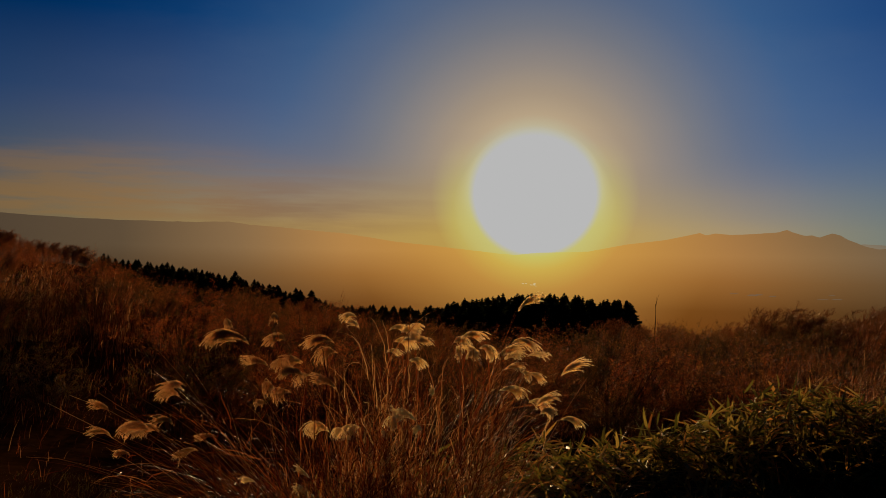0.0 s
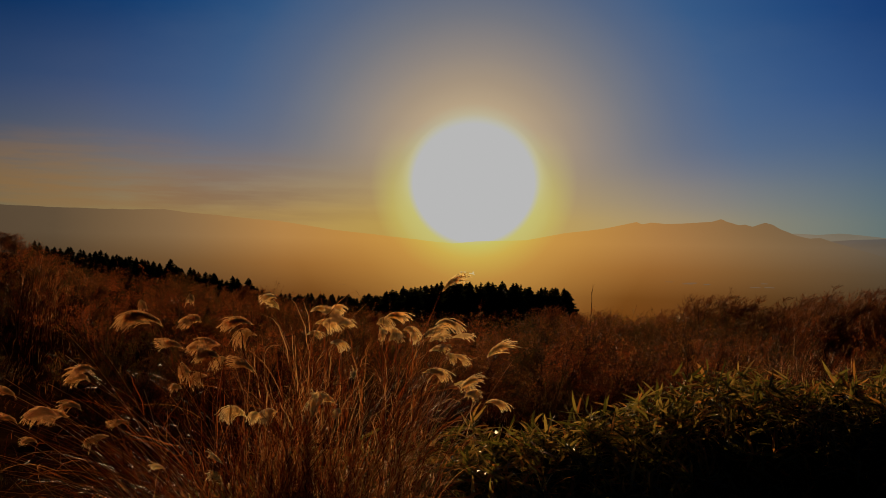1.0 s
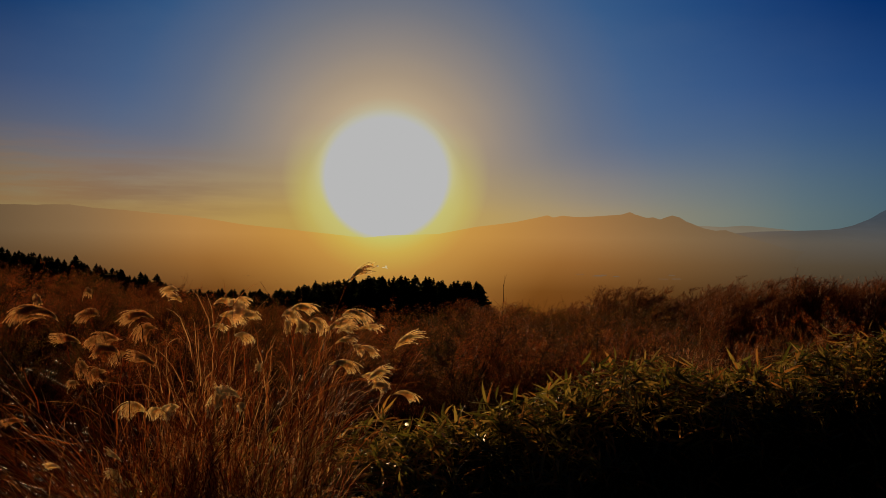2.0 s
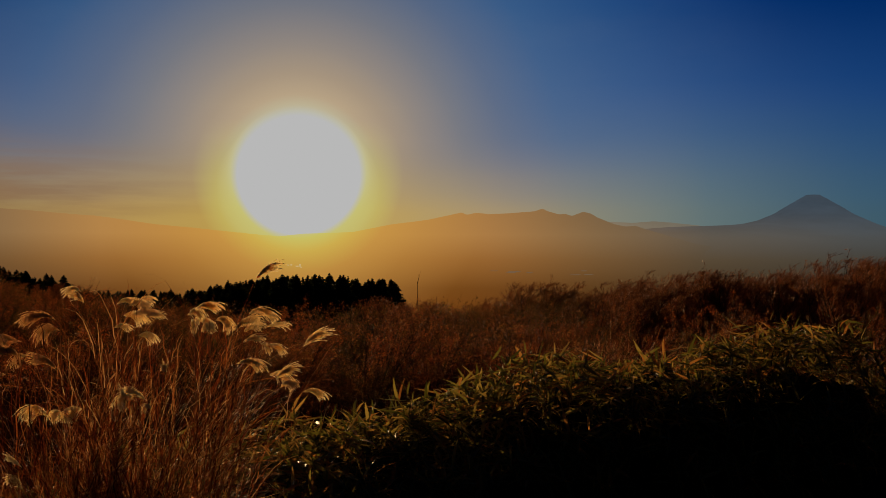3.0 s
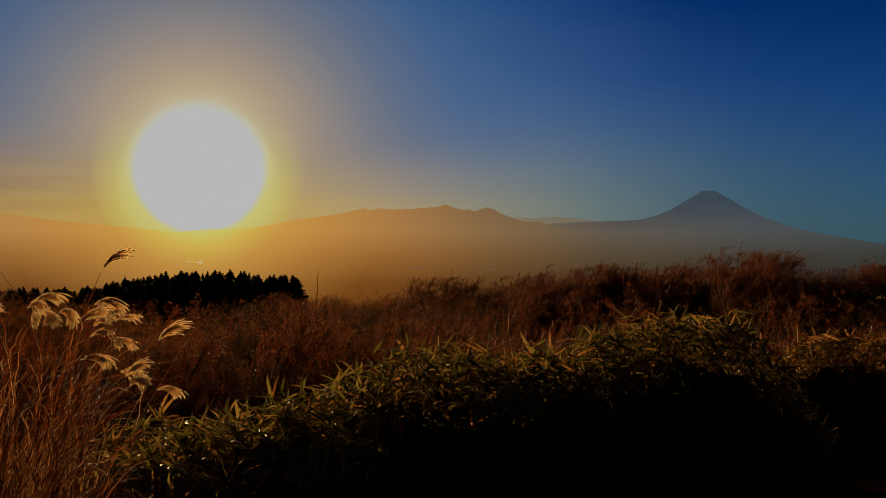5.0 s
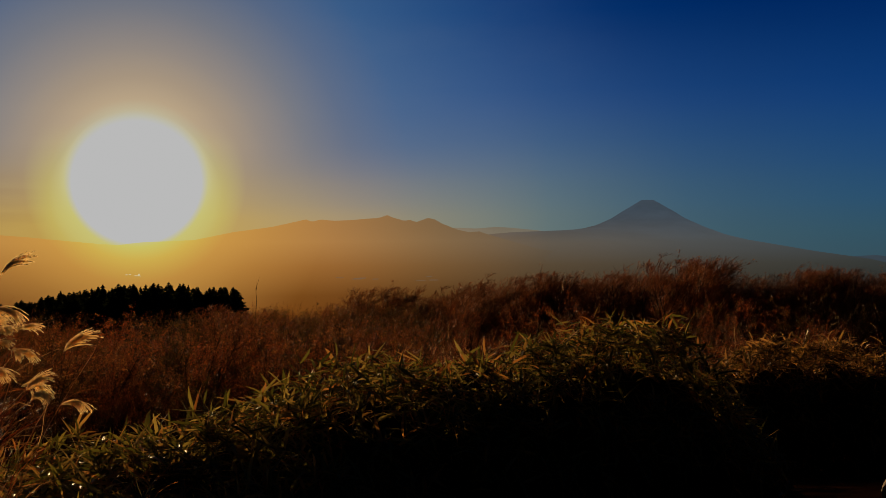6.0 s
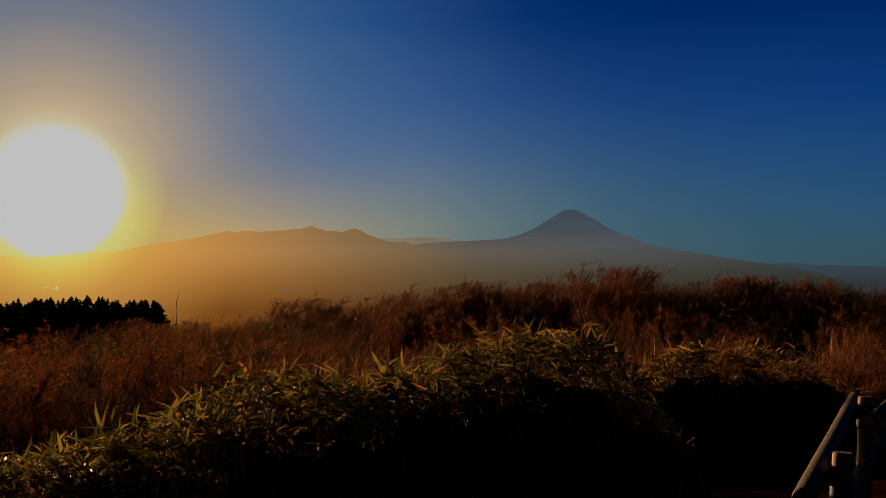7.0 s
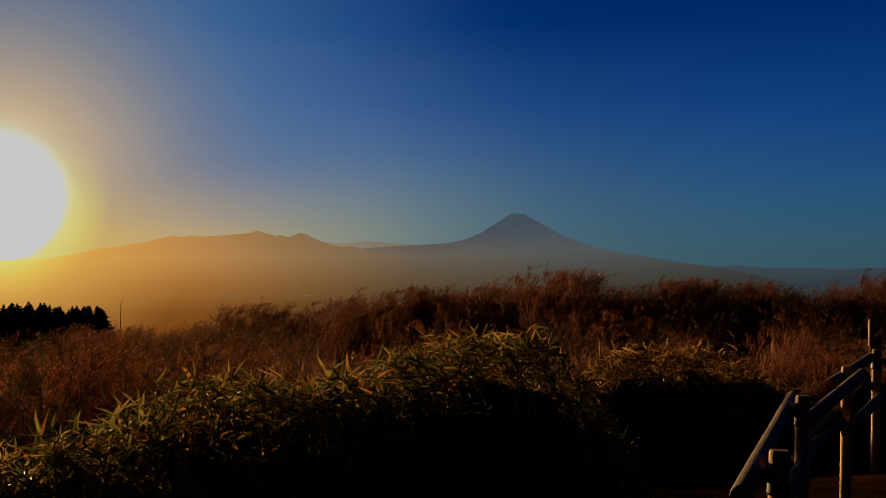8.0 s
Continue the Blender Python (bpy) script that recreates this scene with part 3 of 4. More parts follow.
    pts = pts[np.argsort(pts[:, 2] + rng.normal(0, 0.4 * height, len(pts)))][:max(8, int(len(pts) * 0.93))]
    c = pts[rng.integers(0, len(pts), leaves)] + rng.normal(0, 0.012 * height, (leaves, 3))
    c[:, 2] = np.maximum(c[:, 2], 0.03)
    d = rng.normal(0, 1, (leaves, 3))
    d /= np.linalg.norm(d, axis=1, keepdims=True)
    e = np.cross(d, rng.normal(0, 1, (leaves, 3)))
    e /= np.linalg.norm(e, axis=1, keepdims=True)
    s = leaf_size * rng.uniform(0.6, 1.3, leaves)[:, None]
    foliage.add(np.stack([c - d * s + e * s * 0.3, c - d * s * 0.4 - e * s * 0.45, c + d * s], 1).reshape(-1, 3), np.arange(leaves * 3).reshape(-1, 3))
    grow = height / np.percentile(fine[:, 2, 2], 99)
    wood.v, brush.v, foliage.v = [q * grow for q in wood.v], [q * grow for q in brush.v], [q * grow for q in foliage.v]
    me = bpy.data.meshes.new("crown")
    me.from_pydata(np.concatenate(brush.v + foliage.v).tolist(), [], brush.f + [[i + brush.count for i in q] for q in foliage.f])
    me.materials.append(M_TWIG)
    me.materials.append(leaf_mat)
    me.polygons.foreach_set("material_index", [0] * len(brush.f) + [1] * len(foliage.f))
    return wood.mesh("trunk", M_BARK), me


def broom_meshes(rng, height, stems, lean, leaf_mat, leaves, leaf_size, forks=(9, 7, 8), spread=0.4, twig_w=0.017):
    """A windswept broom-like tree: stems fork three times into fans of fine twigs that the wind has combed to one side."""
    wood, twigs, foliage = Pile(), Pile(), Pile()
    az = rng.uniform(0, 2 * np.pi, stems)
    base = np.stack([np.sin(az), np.cos(az), np.zeros(stems)], 1) * rng.uniform(0.01, 0.06, stems)[:, None] * height
    main = arcs(base, az, 0.7 * height * rng.uniform(0.75, 1.0, stems), rng.uniform(0.1, 0.8, stems), rng.uniform(-0.4, 0.1, stems), 7)
    t = np.linspace(0, 1, 7)
    main[:, :, 0] += lean * height * 0.5 * t[None, :] ** 1.5
    main += np.cumsum(rng.normal(0, 0.01 * height, main.shape), 1) * t[None, :, None]
    wood.add(*tubes(main, 0.0105 * height * (1 - 0.75 * t)[None, :] * rng.uniform(0.6, 1.1, stems)[:, None], 5))

    def fork(parents, per, lo, length, wild, K):
        n = len(parents) * per
        idx = np.repeat(np.arange(len(parents)), per)
        u = rng.uniform(lo, 0.98, n) * (parents.shape[1] - 1)
        k = np.clip(u.astype(int), 0, parents.shape[1] - 2)
        w = (u - k)[:, None]
        s = parents[idx, k] * (1 - w) + parents[idx, k + 1] * w
        d = parents[idx, k + 1] - parents[idx, k]
        d = d / (np.linalg.norm(d, axis=1, keepdims=True) + 1e-9) * 0.75 + rng.normal(0, wild, (n, 3))
        d += np.array([lean * 0.9, 0, 0.32])
        d /= np.linalg.norm(d, axis=1, keepdims=True)
        ln = height * length * rng.uniform(0.5, 1.15, n)
        q = np.linspace(0, 1, K)
        p = s[:, None, :] + d[:, None, :] * (ln[:, None] * q)[:, :, None]
        p[:, :, 0] += lean * 0.6 * ln[:, None] * q ** 2
        p[:, 1:] += rng.normal(0, 0.045, (n, K - 1, 3)) * ln[:, None, None]
        p[:, :, 2] = np.maximum(p[:, :, 2], 0.02)
        return p
    second = fork(main, forks[0], 0.2, 0.24, spread * 1.2, 5)
    third = fork(second, forks[1], 0.2, 0.12, spread, 4)
    fourth = fork(third, forks[2], 0.1, 0.066, spread, 3)
    wood.add(*tubes(second, 0.003 * height * np.linspace(1, 0.3, 5)[None, :] * np.ones((len(second), 1)), 3))
    for p, w in ((third, twig_w * 1.3), (fourth, twig_w)):
        side = rng.normal(0, 1, (len(p), 3))
        side /= np.linalg.norm(side, axis=1, keepdims=True)
        twigs.add(*strips(p, side, w * rng.uniform(0.7, 1.3, len(p))[:, None] * np.linspace(1, 0.3, p.shape[1])[None, :]))
    pts = fourth.reshape(-1, 3)
    pts = pts[np.argsort(pts[:, 2] + rng.normal(0, 0.25 * height, len(pts)))][:max(8, int(len(pts) * 0.8))]
    c = pts[rng.integers(0, len(pts), leaves)] + rng.normal(0, 0.012 * height, (leaves, 3))
    c[:, 2] = np.maximum(c[:, 2], 0.03)
    d = rng.normal(0, 1, (leaves, 3))
    d /= np.linalg.norm(d, axis=1, keepdims=True)
    e = np.cross(d, rng.normal(0, 1, (leaves, 3)))
    e /= np.linalg.norm(e, axis=1, keepdims=True)
    s = leaf_size * rng.uniform(0.6, 1.3, leaves)[:, None]
    foliage.add(np.stack([c - d * s, c - e * s * 0.42, c + d * s, c + e * s * 0.42], 1).reshape(-1, 3), np.arange(leaves * 4).reshape(-1, 4))
    peak = np.percentile(fourth[:, -1, 2], 99.8)

    def crowned(v):
        # the crown closes to a full rounded head
        z = np.clip(v[:, 2] / peak, 0, 1.2)
        low = 1 - np.abs(1 - z) ** 1.3 * np.sign(1 - z)
        return np.stack([v[:, 0] * height / peak, v[:, 1] * height / peak, low * height], 1)
    me = bpy.data.meshes.new("crown")
    me.from_pydata(crowned(np.concatenate(twigs.v + foliage.v)).tolist(), [], twigs.f + [[i + twigs.count for i in q] for q in foliage.f])
    me.materials.append(M_TWIG)
    me.materials.append(leaf_mat)
    me.polygons.foreach_set("material_index", [0] * len(twigs.f) + [1] * len(foliage.f))
    wood.v = [crowned(np.concatenate(wood.v))]
    return wood.mesh("trunk", M_BARK), me


def shrub(name, meshes, label, category="shrub", group=""):
    top = tagged(new(name), label, category, group)
    part("trunk", meshes[0], None, top)
    part("crown", meshes[1], None, top)
    return top


def conifer(rng, height, name="conifer"):
    """A cedar: straight tapering trunk, boughs all the way up and ragged sprays that close the full, blunt cone."""
    top = new(name)
    trunk, crown = Pile(), Pile()
    z = np.linspace(0, height, 7)
    path = np.stack([np.zeros(7), np.zeros(7), z], 1)[None]
    trunk.add(*tubes(path, (0.018 * height * (1 - 0.93 * z / z[-1]))[None], 7))
    n, per = 380, 12
    lop = rng.uniform(0, 6.28, 3)
    q = 0.06 + 0.935 * rng.uniform(0, 1, n) ** 0.72
    az = rng.uniform(0, 2 * np.pi, n)
    L = height * (np.minimum(0.19, 0.27 * (1 - q) ** 0.86) + 0.003) * rng.uniform(0.6, 1.1, n) * (1 + 0.1 * np.cos(az - lop[0]) + 0.07 * np.sin(2 * az + 9 * q + lop[1]))
    b, t = height * q, np.linspace(0, 1, 4)
    out = np.stack([np.sin(az), np.cos(az)], 1)
    rise = 0.2 + 0.55 * q
    p = np.zeros((n, 4, 3))
    p[:, :, :2] = out[:, None, :] * (L[:, None] * t)[:, :, None]
    p[:, :, 2] = b[:, None] + L[:, None] * (rise[:, None] * t - 0.55 * t ** 2)
    side = np.stack([np.cos(az), -np.sin(az), rng.normal(0, 0.9, n)], 1)
    side /= np.linalg.norm(side, axis=1, keepdims=True)
    crown.add(*strips(p, side, L[:, None] * np.array([0.2, 0.5, 0.42, 0.04])[None, :]))
    m = n * per
    idx = np.repeat(np.arange(n), per)
    k = rng.uniform(0.1, 1.0, m)
    s = np.zeros((m, 3))
    s[:, :2] = out[idx] * (L[idx] * k)[:, None]
    s[:, 2] = b[idx] + L[idx] * (rise[idx] * k - 0.55 * k ** 2)
    d = rng.normal(0, 1, (m, 3))
    d[:, :2] += out[idx] * 0.5
    d[:, 2] = d[:, 2] * 0.8 + 0.4
    d /= np.linalg.norm(d, axis=1, keepdims=True)
    e = np.cross(d, rng.normal(0, 1, (m, 3)))
    e /= np.linalg.norm(e, axis=1, keepdims=True)
    ln = (L[idx] * rng.uniform(0.16, 0.4, m) + height * 0.007)[:, None]
    crown.add(np.stack([s - e * ln * 0.36, s + e * ln * 0.36, s + d * ln], 1).reshape(-1, 3), np.arange(m * 3).reshape(-1, 3))
    part("trunk", trunk, M_BARK, top)
    part("crown", crown, M_NEEDLE, top, smooth=False)
    return tagged(top, "dark evergreen conifer standing in a hillside wood", "tree", "conifer wood")


def build_woods():
    rng = np.random.default_rng(21)
    kinds = [conifer(rng, h) for h in (11.0, 13.5, 9.5)]
    spots = []
    # the wood on the brow below: tops climb towards its abrupt edge
    for az in np.arange(-16.5, -2.6, 0.5):
        for row in range(4):
            spots.append((az + rng.uniform(-0.22, 0.22) - row * 0.31, 236 + row * 12 + rng.uniform(-5, 5), lerp(az, [(-16.5, -1.55), (-12, -1.48), (-11.1, -1.25), (-10.2, -1.05), (-8.9, -0.88), (-7.6, -0.76), (-5, -0.8), (-3.9, -0.92), (-2.9, -1.02)]) + rng.normal(-0.06 - 0.02 * row, 0.085)))
    spots += [(-2.7, 240, -1.0), (-2.5, 246, -1.15), (-2.6, 252, -1.1)]
    # the line of trees that comes down the hill on the left
    for az in np.arange(-29.5, -13.0, 0.16):
        spots.append((az + rng.uniform(-0.2, 0.2), 205 + rng.uniform(-14, 14), 0.16 + lerp(az, [(-29.5, 0.35), (-27.9, 0.5), (-23.4, -0.1), (-19.7, -0.88), (-17.6, -1.65), (-13, -2.0)]) + rng.normal(-0.14, 0.1)))
    first = {}
    for az, r, el in spots:
        p = bearing(az, 0, r)
        g = on_land(p.x, p.y)
        want = max(5.0, 1.6 + math.tan(radians(el)) * r - g)
        k, wide = int(rng.integers(0, 3)), rng.uniform(1.25, 1.75)
        s = want / (11.0, 13.5, 9.5)[k]
        m = Matrix.Translation((p.x, p.y, g - 0.2)) @ Matrix.Rotation(rng.uniform(0, 6.28), 4, "Z") @ Matrix.Diagonal((wide * min(s, 1.4), wide * min(s, 1.4), s, 1))
        if k not in first:
            first[k] = put(kinds[k], m)
        else:
            copy_scaled(kinds[k], m)


build_woods()


def build_bushes():
    rng = np.random.default_rng(5)
    # windswept trees along the brow
    tall = [broom_meshes(rng, 4.0, 12, 0.16, M_LEAF_RED, 3200, 0.026) for _ in range(3)]
    tall += [broom_meshes(rng, 4.0, 12, 0.2, M_LEAF_BROWN, 4600, 0.028) for _ in range(2)]
    tall += [brush_meshes(rng, 4.0, 4.6, 16, 1500, 0.12, M_LEAF_OLIVE, 5200, 0.035, twig_len=0.08, twig_w=0.008)]
    low = [brush_meshes(rng, 2.0, 2.7, 9, 340, 0.12, mt, 4800, 0.017, twig_len=0.1, twig_w=0.005) for mt in (M_LEAF_RED, M_LEAF_OLIVE, M_LEAF_BROWN)]
    low += [broom_meshes(rng, 2.0, 8, 0.3, M_LEAF_RED, 2800, 0.017, (6, 6, 4), 0.4, 0.006)]
    names = [("windswept_tree", "windswept small tree with fine bare twigs and red-brown leaves", "tree", "trees along the brow"),
             ("windswept_tree", "windswept bushy tree with withered brown leaves", "tree", "trees along the brow"),
             ("round_tree", "low rounded tree with dense olive-brown leaves", "tree", "trees along the brow")]
    sort = (0, 0, 0, 1, 1, 2)
    used = {}

    def stand(kind, k, meshes, name, label, cat, group, m):
        if (kind, k) not in used:
            used[kind, k] = put(shrub(name, meshes, label, cat, group), m)
        else:
            copy_scaled(used[kind, k], m)
    skyline = [(-45, 2.2), (-34.3, 1.95), (-33.2, 1.35), (-31, 1.2), (-30, 0.75), (-29, 0.4), (-27, -0.05), (-23, -0.35), (-19.7, -0.65), (-17.5, -1.4), (-10, -2.0), (-2.4, -2.0), (-0.2, -1.98), (2, -1.93), (4.6, -1.42),
               (6.6, -1.6), (8, -1.25), (9.7, -0.85), (11.4, -0.8), (12.5, -0.42), (14.6, -0.42), (16.3, -0.74), (19, -0.07), (20.3, 0.55), (21.6, -0.1), (22.4, -0.8), (23.6, -1.0), (25.4, -0.27), (28.2, -0.27), (29.6, -0.36), (31.7, -1.0), (33.4, -0.66), (35, -0.42), (36.3, -0.2), (45, 0.2)]
    for i, az in enumerate(np.arange(-4, 44, 2.3)):
        for row in range(2):
            a = az + rng.uniform(-0.6, 0.6) + 1.1 * row
            r = lerp(a, [(-4, 75), (4, 58), (12, 50), (20, 41), (30, 36), (44, 34)]) * (1 + 0.14 * row) + rng.uniform(-2, 2)
            p = bearing(a, 0, r)
            g = on_land(p.x, p.y)
            h = max(1.2, 1.55 + math.tan(radians(float(lerp(a, skyline)) + rng.normal(0.05 - 0.2 * row, 0.16))) * r - g)
            k = int(rng.integers(0, 5)) if a > 7 else int(rng.integers(2, 6))
            wide = h / 4.0 * rng.uniform(0.95, 1.25)
            stand("tall", k, tall[k], *names[sort[k]], Matrix.Translation((p.x, p.y, g - 0.05)) @ Matrix.Rotation(rng.uniform(-0.5, 0.5), 4, "Z") @ Matrix.Diagonal((wide, wide, h / 4.0, 1)))
    # the taller ones that stand out of the line
    for a, el, k in ((20.4, 0.5, 0), (13.0, -0.3, 3), (14.5, -0.36, 1), (9.8, -0.75, 4), (25.2, -0.2, 4), (27.9, -0.18, 2), (29.6, -0.3, 1), (4.6, -1.4, 5)):
        p = bearing(a, 0, 38 if a > 18 else 47)
        g = on_land(p.x, p.y)
        h = 1.55 + math.tan(radians(el)) * math.hypot(p.x, p.y) - g
        stand("tall", k, tall[k], *names[sort[k]], Matrix.Translation((p.x, p.y, g - 0.05)) @ Matrix.Rotation(rng.uniform(-0.4, 0.4), 4, "Z") @ Matrix.Diagonal((h / 4.3, h / 4.3, h / 4.0, 1)))
    for az in np.arange(-46, -28.5, 0.6):
        r = 108 + rng.uniform(-6, 6)
        p = bearing(az, 0, r)
        g = on_land(p.x, p.y)
        h = float(np.clip(1.55 + math.tan(radians(float(lerp(az, skyline)) + rng.normal(0.05, 0.12))) * r - g, 1.0, 6.5))
        k = int(rng.integers(0, 6))
        stand("tall", k, tall[k], *names[sort[k]], Matrix.Translation((p.x, p.y, g - 0.05)) @ Matrix.Rotation(rng.uniform(-0.9, 0.9), 4, "Z") @ Matrix.Diagonal((h / 3.0, h / 3.0, h / 4.0, 1)))
    for i in range(34):
        a, r = rng.uniform(-24, 2), rng.uniform(62, 165)
        p = bearing(a, 0, r)
        k = int(rng.integers(0, 6))
        stand("tall", k, tall[k], *names[sort[k]], placed(p.x, p.y, rng.uniform(-0.9, 0.9), min(rng.uniform(0.7, 1.15), max(0.3, (1.5 + math.tan(radians(float(lerp(a, skyline)) - 0.35)) * r - on_land(p.x, p.y)) / 4.2))))
    # low scrub that fills the slope
    labels = ["low rounded bush with red autumn leaves", "low rounded bush with olive and yellow leaves", "low rounded bush with withered brown leaves", "wind-combed scrub bush with sparse red leaves"]
    n = 0
    while n < 350:
        a = rng.uniform(-44, 44) if n < 150 else rng.uniform(-44, -8) if n < 225 else rng.uniform(-2, 44) if n < 262 else rng.uniform(-20, 8)
        r = 12.5 * math.exp(rng.uniform(0, 1) * (2.0 if n < 150 else 2.5)) if n < 225 else rng.uniform(17, 37) if n < 262 else rng.uniform(15, 46)
        if a < -24 and r < 16.5 or a > 27 and r < 19 or -24 < a < 1 and r < 15:
            continue
        p = bearing(a, 0, r)
        g = on_land(p.x, p.y)
        k = (0, 1, 1, 2, 3)[int(rng.integers(0, 5))]
        s = min(rng.uniform(0.4, 1.15) * (1.0 if r < 30 else 1.5), (1.55 + math.tan(radians(float(lerp(a, skyline)) - 0.1)) * r - g) / 2.0)
        if a > -16 and r < 18:
            s = min(s, (1.55 + math.tan(radians(-4.0 if a > 0 else -5.0)) * r - g) / 2.0)
        if s < 0.25:
            n += 0.2
            continue
        stand("low", k, low[k], "scrub_bush", labels[k], "shrub", "scrub on the slope", placed(p.x, p.y, rng.uniform(-1.1, 1.1), s, -0.06))
        n += 1


build_bushes()


# ---- bamboo grass ----
def bamboo_leaf(rng):
    """Lance-shaped folded leaves along +x, one unit long: K points, two halves each."""
    t = np.array([0, 0.28, 0.68, 1.0])
    w = np.array([0.012, 0.062, 0.05, 0.002])
    droop, twist = rng.uniform(-0.1, 0.6), rng.uniform(-0.6, 0.6)
    mid = np.stack([t, 0.05 * np.sin(t * 3) * rng.uniform(-1, 1), -droop * t ** 2], 1)
    up = np.stack([np.zeros(4), -np.sin(twist * t), np.cos(twist * t)], 1)
    side = np.stack([np.zeros(4), np.cos(twist * t), np.sin(twist * t)], 1)
    l, r = mid + side * w[:, None] + up * w[:, None] * 0.35, mid - side * w[:, None] + up * w[:, None] * 0.35
    v = np.concatenate([l, mid, r])
    f = []
    for i in range(3):
        f += [(i, i + 1, 5 + i, 4 + i), (4 + i, 5 + i, 9 + i, 8 + i)]
    return v, np.array(f)


def turn_to(az, pitch, spin):
    return (Matrix.Rotation(az, 3, "Z") @ Matrix.Rotation(-pitch, 3, "Y") @ Matrix.Rotation(spin, 3, "X"))


def thicket(name, label, crest, width, count, singles, seed, leaf=0.22, mat=None):
    """A dense mound of bamboo grass along a crest line: crest is (x, y, top)."""
    rng = np.random.default_rng(seed)
    top = tagged(new(name), label, "bamboo grass", "bamboo grass thickets")
    xs, ys, zs = (np.array(c) for c in zip(*crest))
    run = np.concatenate([[0], np.cumsum(np.hypot(np.diff(xs), np.diff(ys)))])
    kinds = [bamboo_leaf(rng) for _ in range(14)]
    fall = [(0, 0.05), (0.22, 0.12), (0.36, 0.5), (0.5, 0.85), (1, 0.85)] if singles else [(0, 0.85), (1, 0.85)]
    leaf_meshes = []
    for v, f in kinds:
        q = Pile()
        q.add(v, f)
        leaf_meshes.append(q.mesh("leaf", M_SASA_PIECE))
    stems, mass, made = Pile(), Pile(), 0
    sp, sr = [], []
    while len(sp) < count:
        s = rng.uniform(0, run[-1])
        x, y, zt = np.interp(s, run, xs), np.interp(s, run, ys), np.interp(s, run, zs)
        j = min(np.searchsorted(run, s), len(xs) - 1)
        tx, ty = xs[j] - xs[j - 1], ys[j] - ys[j - 1]
        tl = math.hypot(tx, ty)
        off = rng.uniform(-1, 1)
        px, py = x + ty / tl * off * width, y - tx / tl * off * width
        tuft = fold(px, py, 0.14, seed + 7)
        if rng.random() > 0.55 + 0.75 * tuft:
            continue
        g = on_land(px, py)
        hh = zt - g + fold(px, py, 0.3, seed) * 0.1 + fold(px, py, 0.9, seed + 3) * 0.09 + tuft * 0.09
        ends = min(1.0, 0.35 + 0.9 * min(s, run[-1] - s))
        side = max(0, abs(off) - 0.12)
        tipz = g + max(0.1, hh * ends * (1 - lerp(s / run[-1], fall) * side ** 1.6) + rng.normal(0, 0.05) + (0.09 if rng.random() < 0.05 else 0))
        inner = rng.random() < 0.25
        if inner:
            tipz = g + (tipz - g) * rng.uniform(0.35, 0.9)
        tip = np.array([px, py, tipz])
        foot = np.array([px + rng.normal(0, 0.12), py + rng.normal(0, 0.12), g - 0.02])
        t = np.linspace(0, 1, 4)
        sp.append(foot + (tip - foot) * t[:, None] + np.array([0, 0, 0.06]) * np.sin(t * np.pi)[:, None])
        sr.append(0.0035 * (1 - 0.5 * t))
        # a rosette of leaves that tips outward with the slope of the mound; now and then a furled leaf stands up
        a0, out = rng.uniform(0, 6.28), math.atan2(-tx * off, ty * off)
        slump = 0.9 * side + rng.uniform(-0.15, 0.3)
        for q in range(int(rng.integers(4, 8))):
            size = leaf * rng.uniform(0.5, 1.15)
            az = a0 + q * 2.4 + rng.normal(0, 0.3)
            pitch = rng.normal(0.25, 0.42) + slump * -math.cos(az - out) * 0.8
            if q == 0 and rng.random() < (0.2 if side < 0.3 else 0.06):
                pitch, size = rng.uniform(0.7, 1.4), size * 0.6
            m3 = turn_to(az, pitch, rng.normal(0, 0.55))
            at = tip + (sp[-1][2] - tip) * 0.16 * q * rng.random()
            k = int(rng.integers(0, 14))
            if made < singles and not inner and off > -0.3:
                ob = new("leaf", leaf_meshes[k])
                ob.parent = top
                ob.matrix_basis = Matrix.Translation(at) @ m3.to_4x4() @ Matrix.Scale(size, 4)
                made += 1
            else:
                mass.add(kinds[k][0] * size @ np.array(m3).T + at, kinds[k][1])
    stems.add(*tubes(np.array(sp), np.array(sr), 3))
    tagged(part("stem_mass", stems, M_SASA_STEM, top), kind="stuff")
    # a dark sheet added for the packed inside: it blocks light and blackens gaps
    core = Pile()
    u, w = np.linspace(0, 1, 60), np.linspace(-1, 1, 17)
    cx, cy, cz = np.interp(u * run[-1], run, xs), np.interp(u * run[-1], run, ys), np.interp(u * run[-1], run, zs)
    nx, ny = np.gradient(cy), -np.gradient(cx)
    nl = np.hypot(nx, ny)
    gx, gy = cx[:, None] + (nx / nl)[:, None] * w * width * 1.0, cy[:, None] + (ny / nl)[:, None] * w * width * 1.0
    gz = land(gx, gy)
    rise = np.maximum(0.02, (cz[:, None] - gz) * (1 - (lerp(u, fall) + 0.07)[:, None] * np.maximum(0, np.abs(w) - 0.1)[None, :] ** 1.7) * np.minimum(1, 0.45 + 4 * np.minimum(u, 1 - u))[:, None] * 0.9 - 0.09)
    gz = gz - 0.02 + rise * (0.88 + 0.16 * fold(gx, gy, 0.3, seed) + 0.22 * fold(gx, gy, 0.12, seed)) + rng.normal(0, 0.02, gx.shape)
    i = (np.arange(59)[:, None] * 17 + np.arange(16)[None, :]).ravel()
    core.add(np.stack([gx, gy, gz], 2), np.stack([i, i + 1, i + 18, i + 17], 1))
    part("thatch", core, M_SHADE_CORE, top, "dark core of packed dead leaves added inside the thicket to block light")
    tagged(part("leaf_mass", mass, mat or M_SASA, top), kind="stuff")
    return top


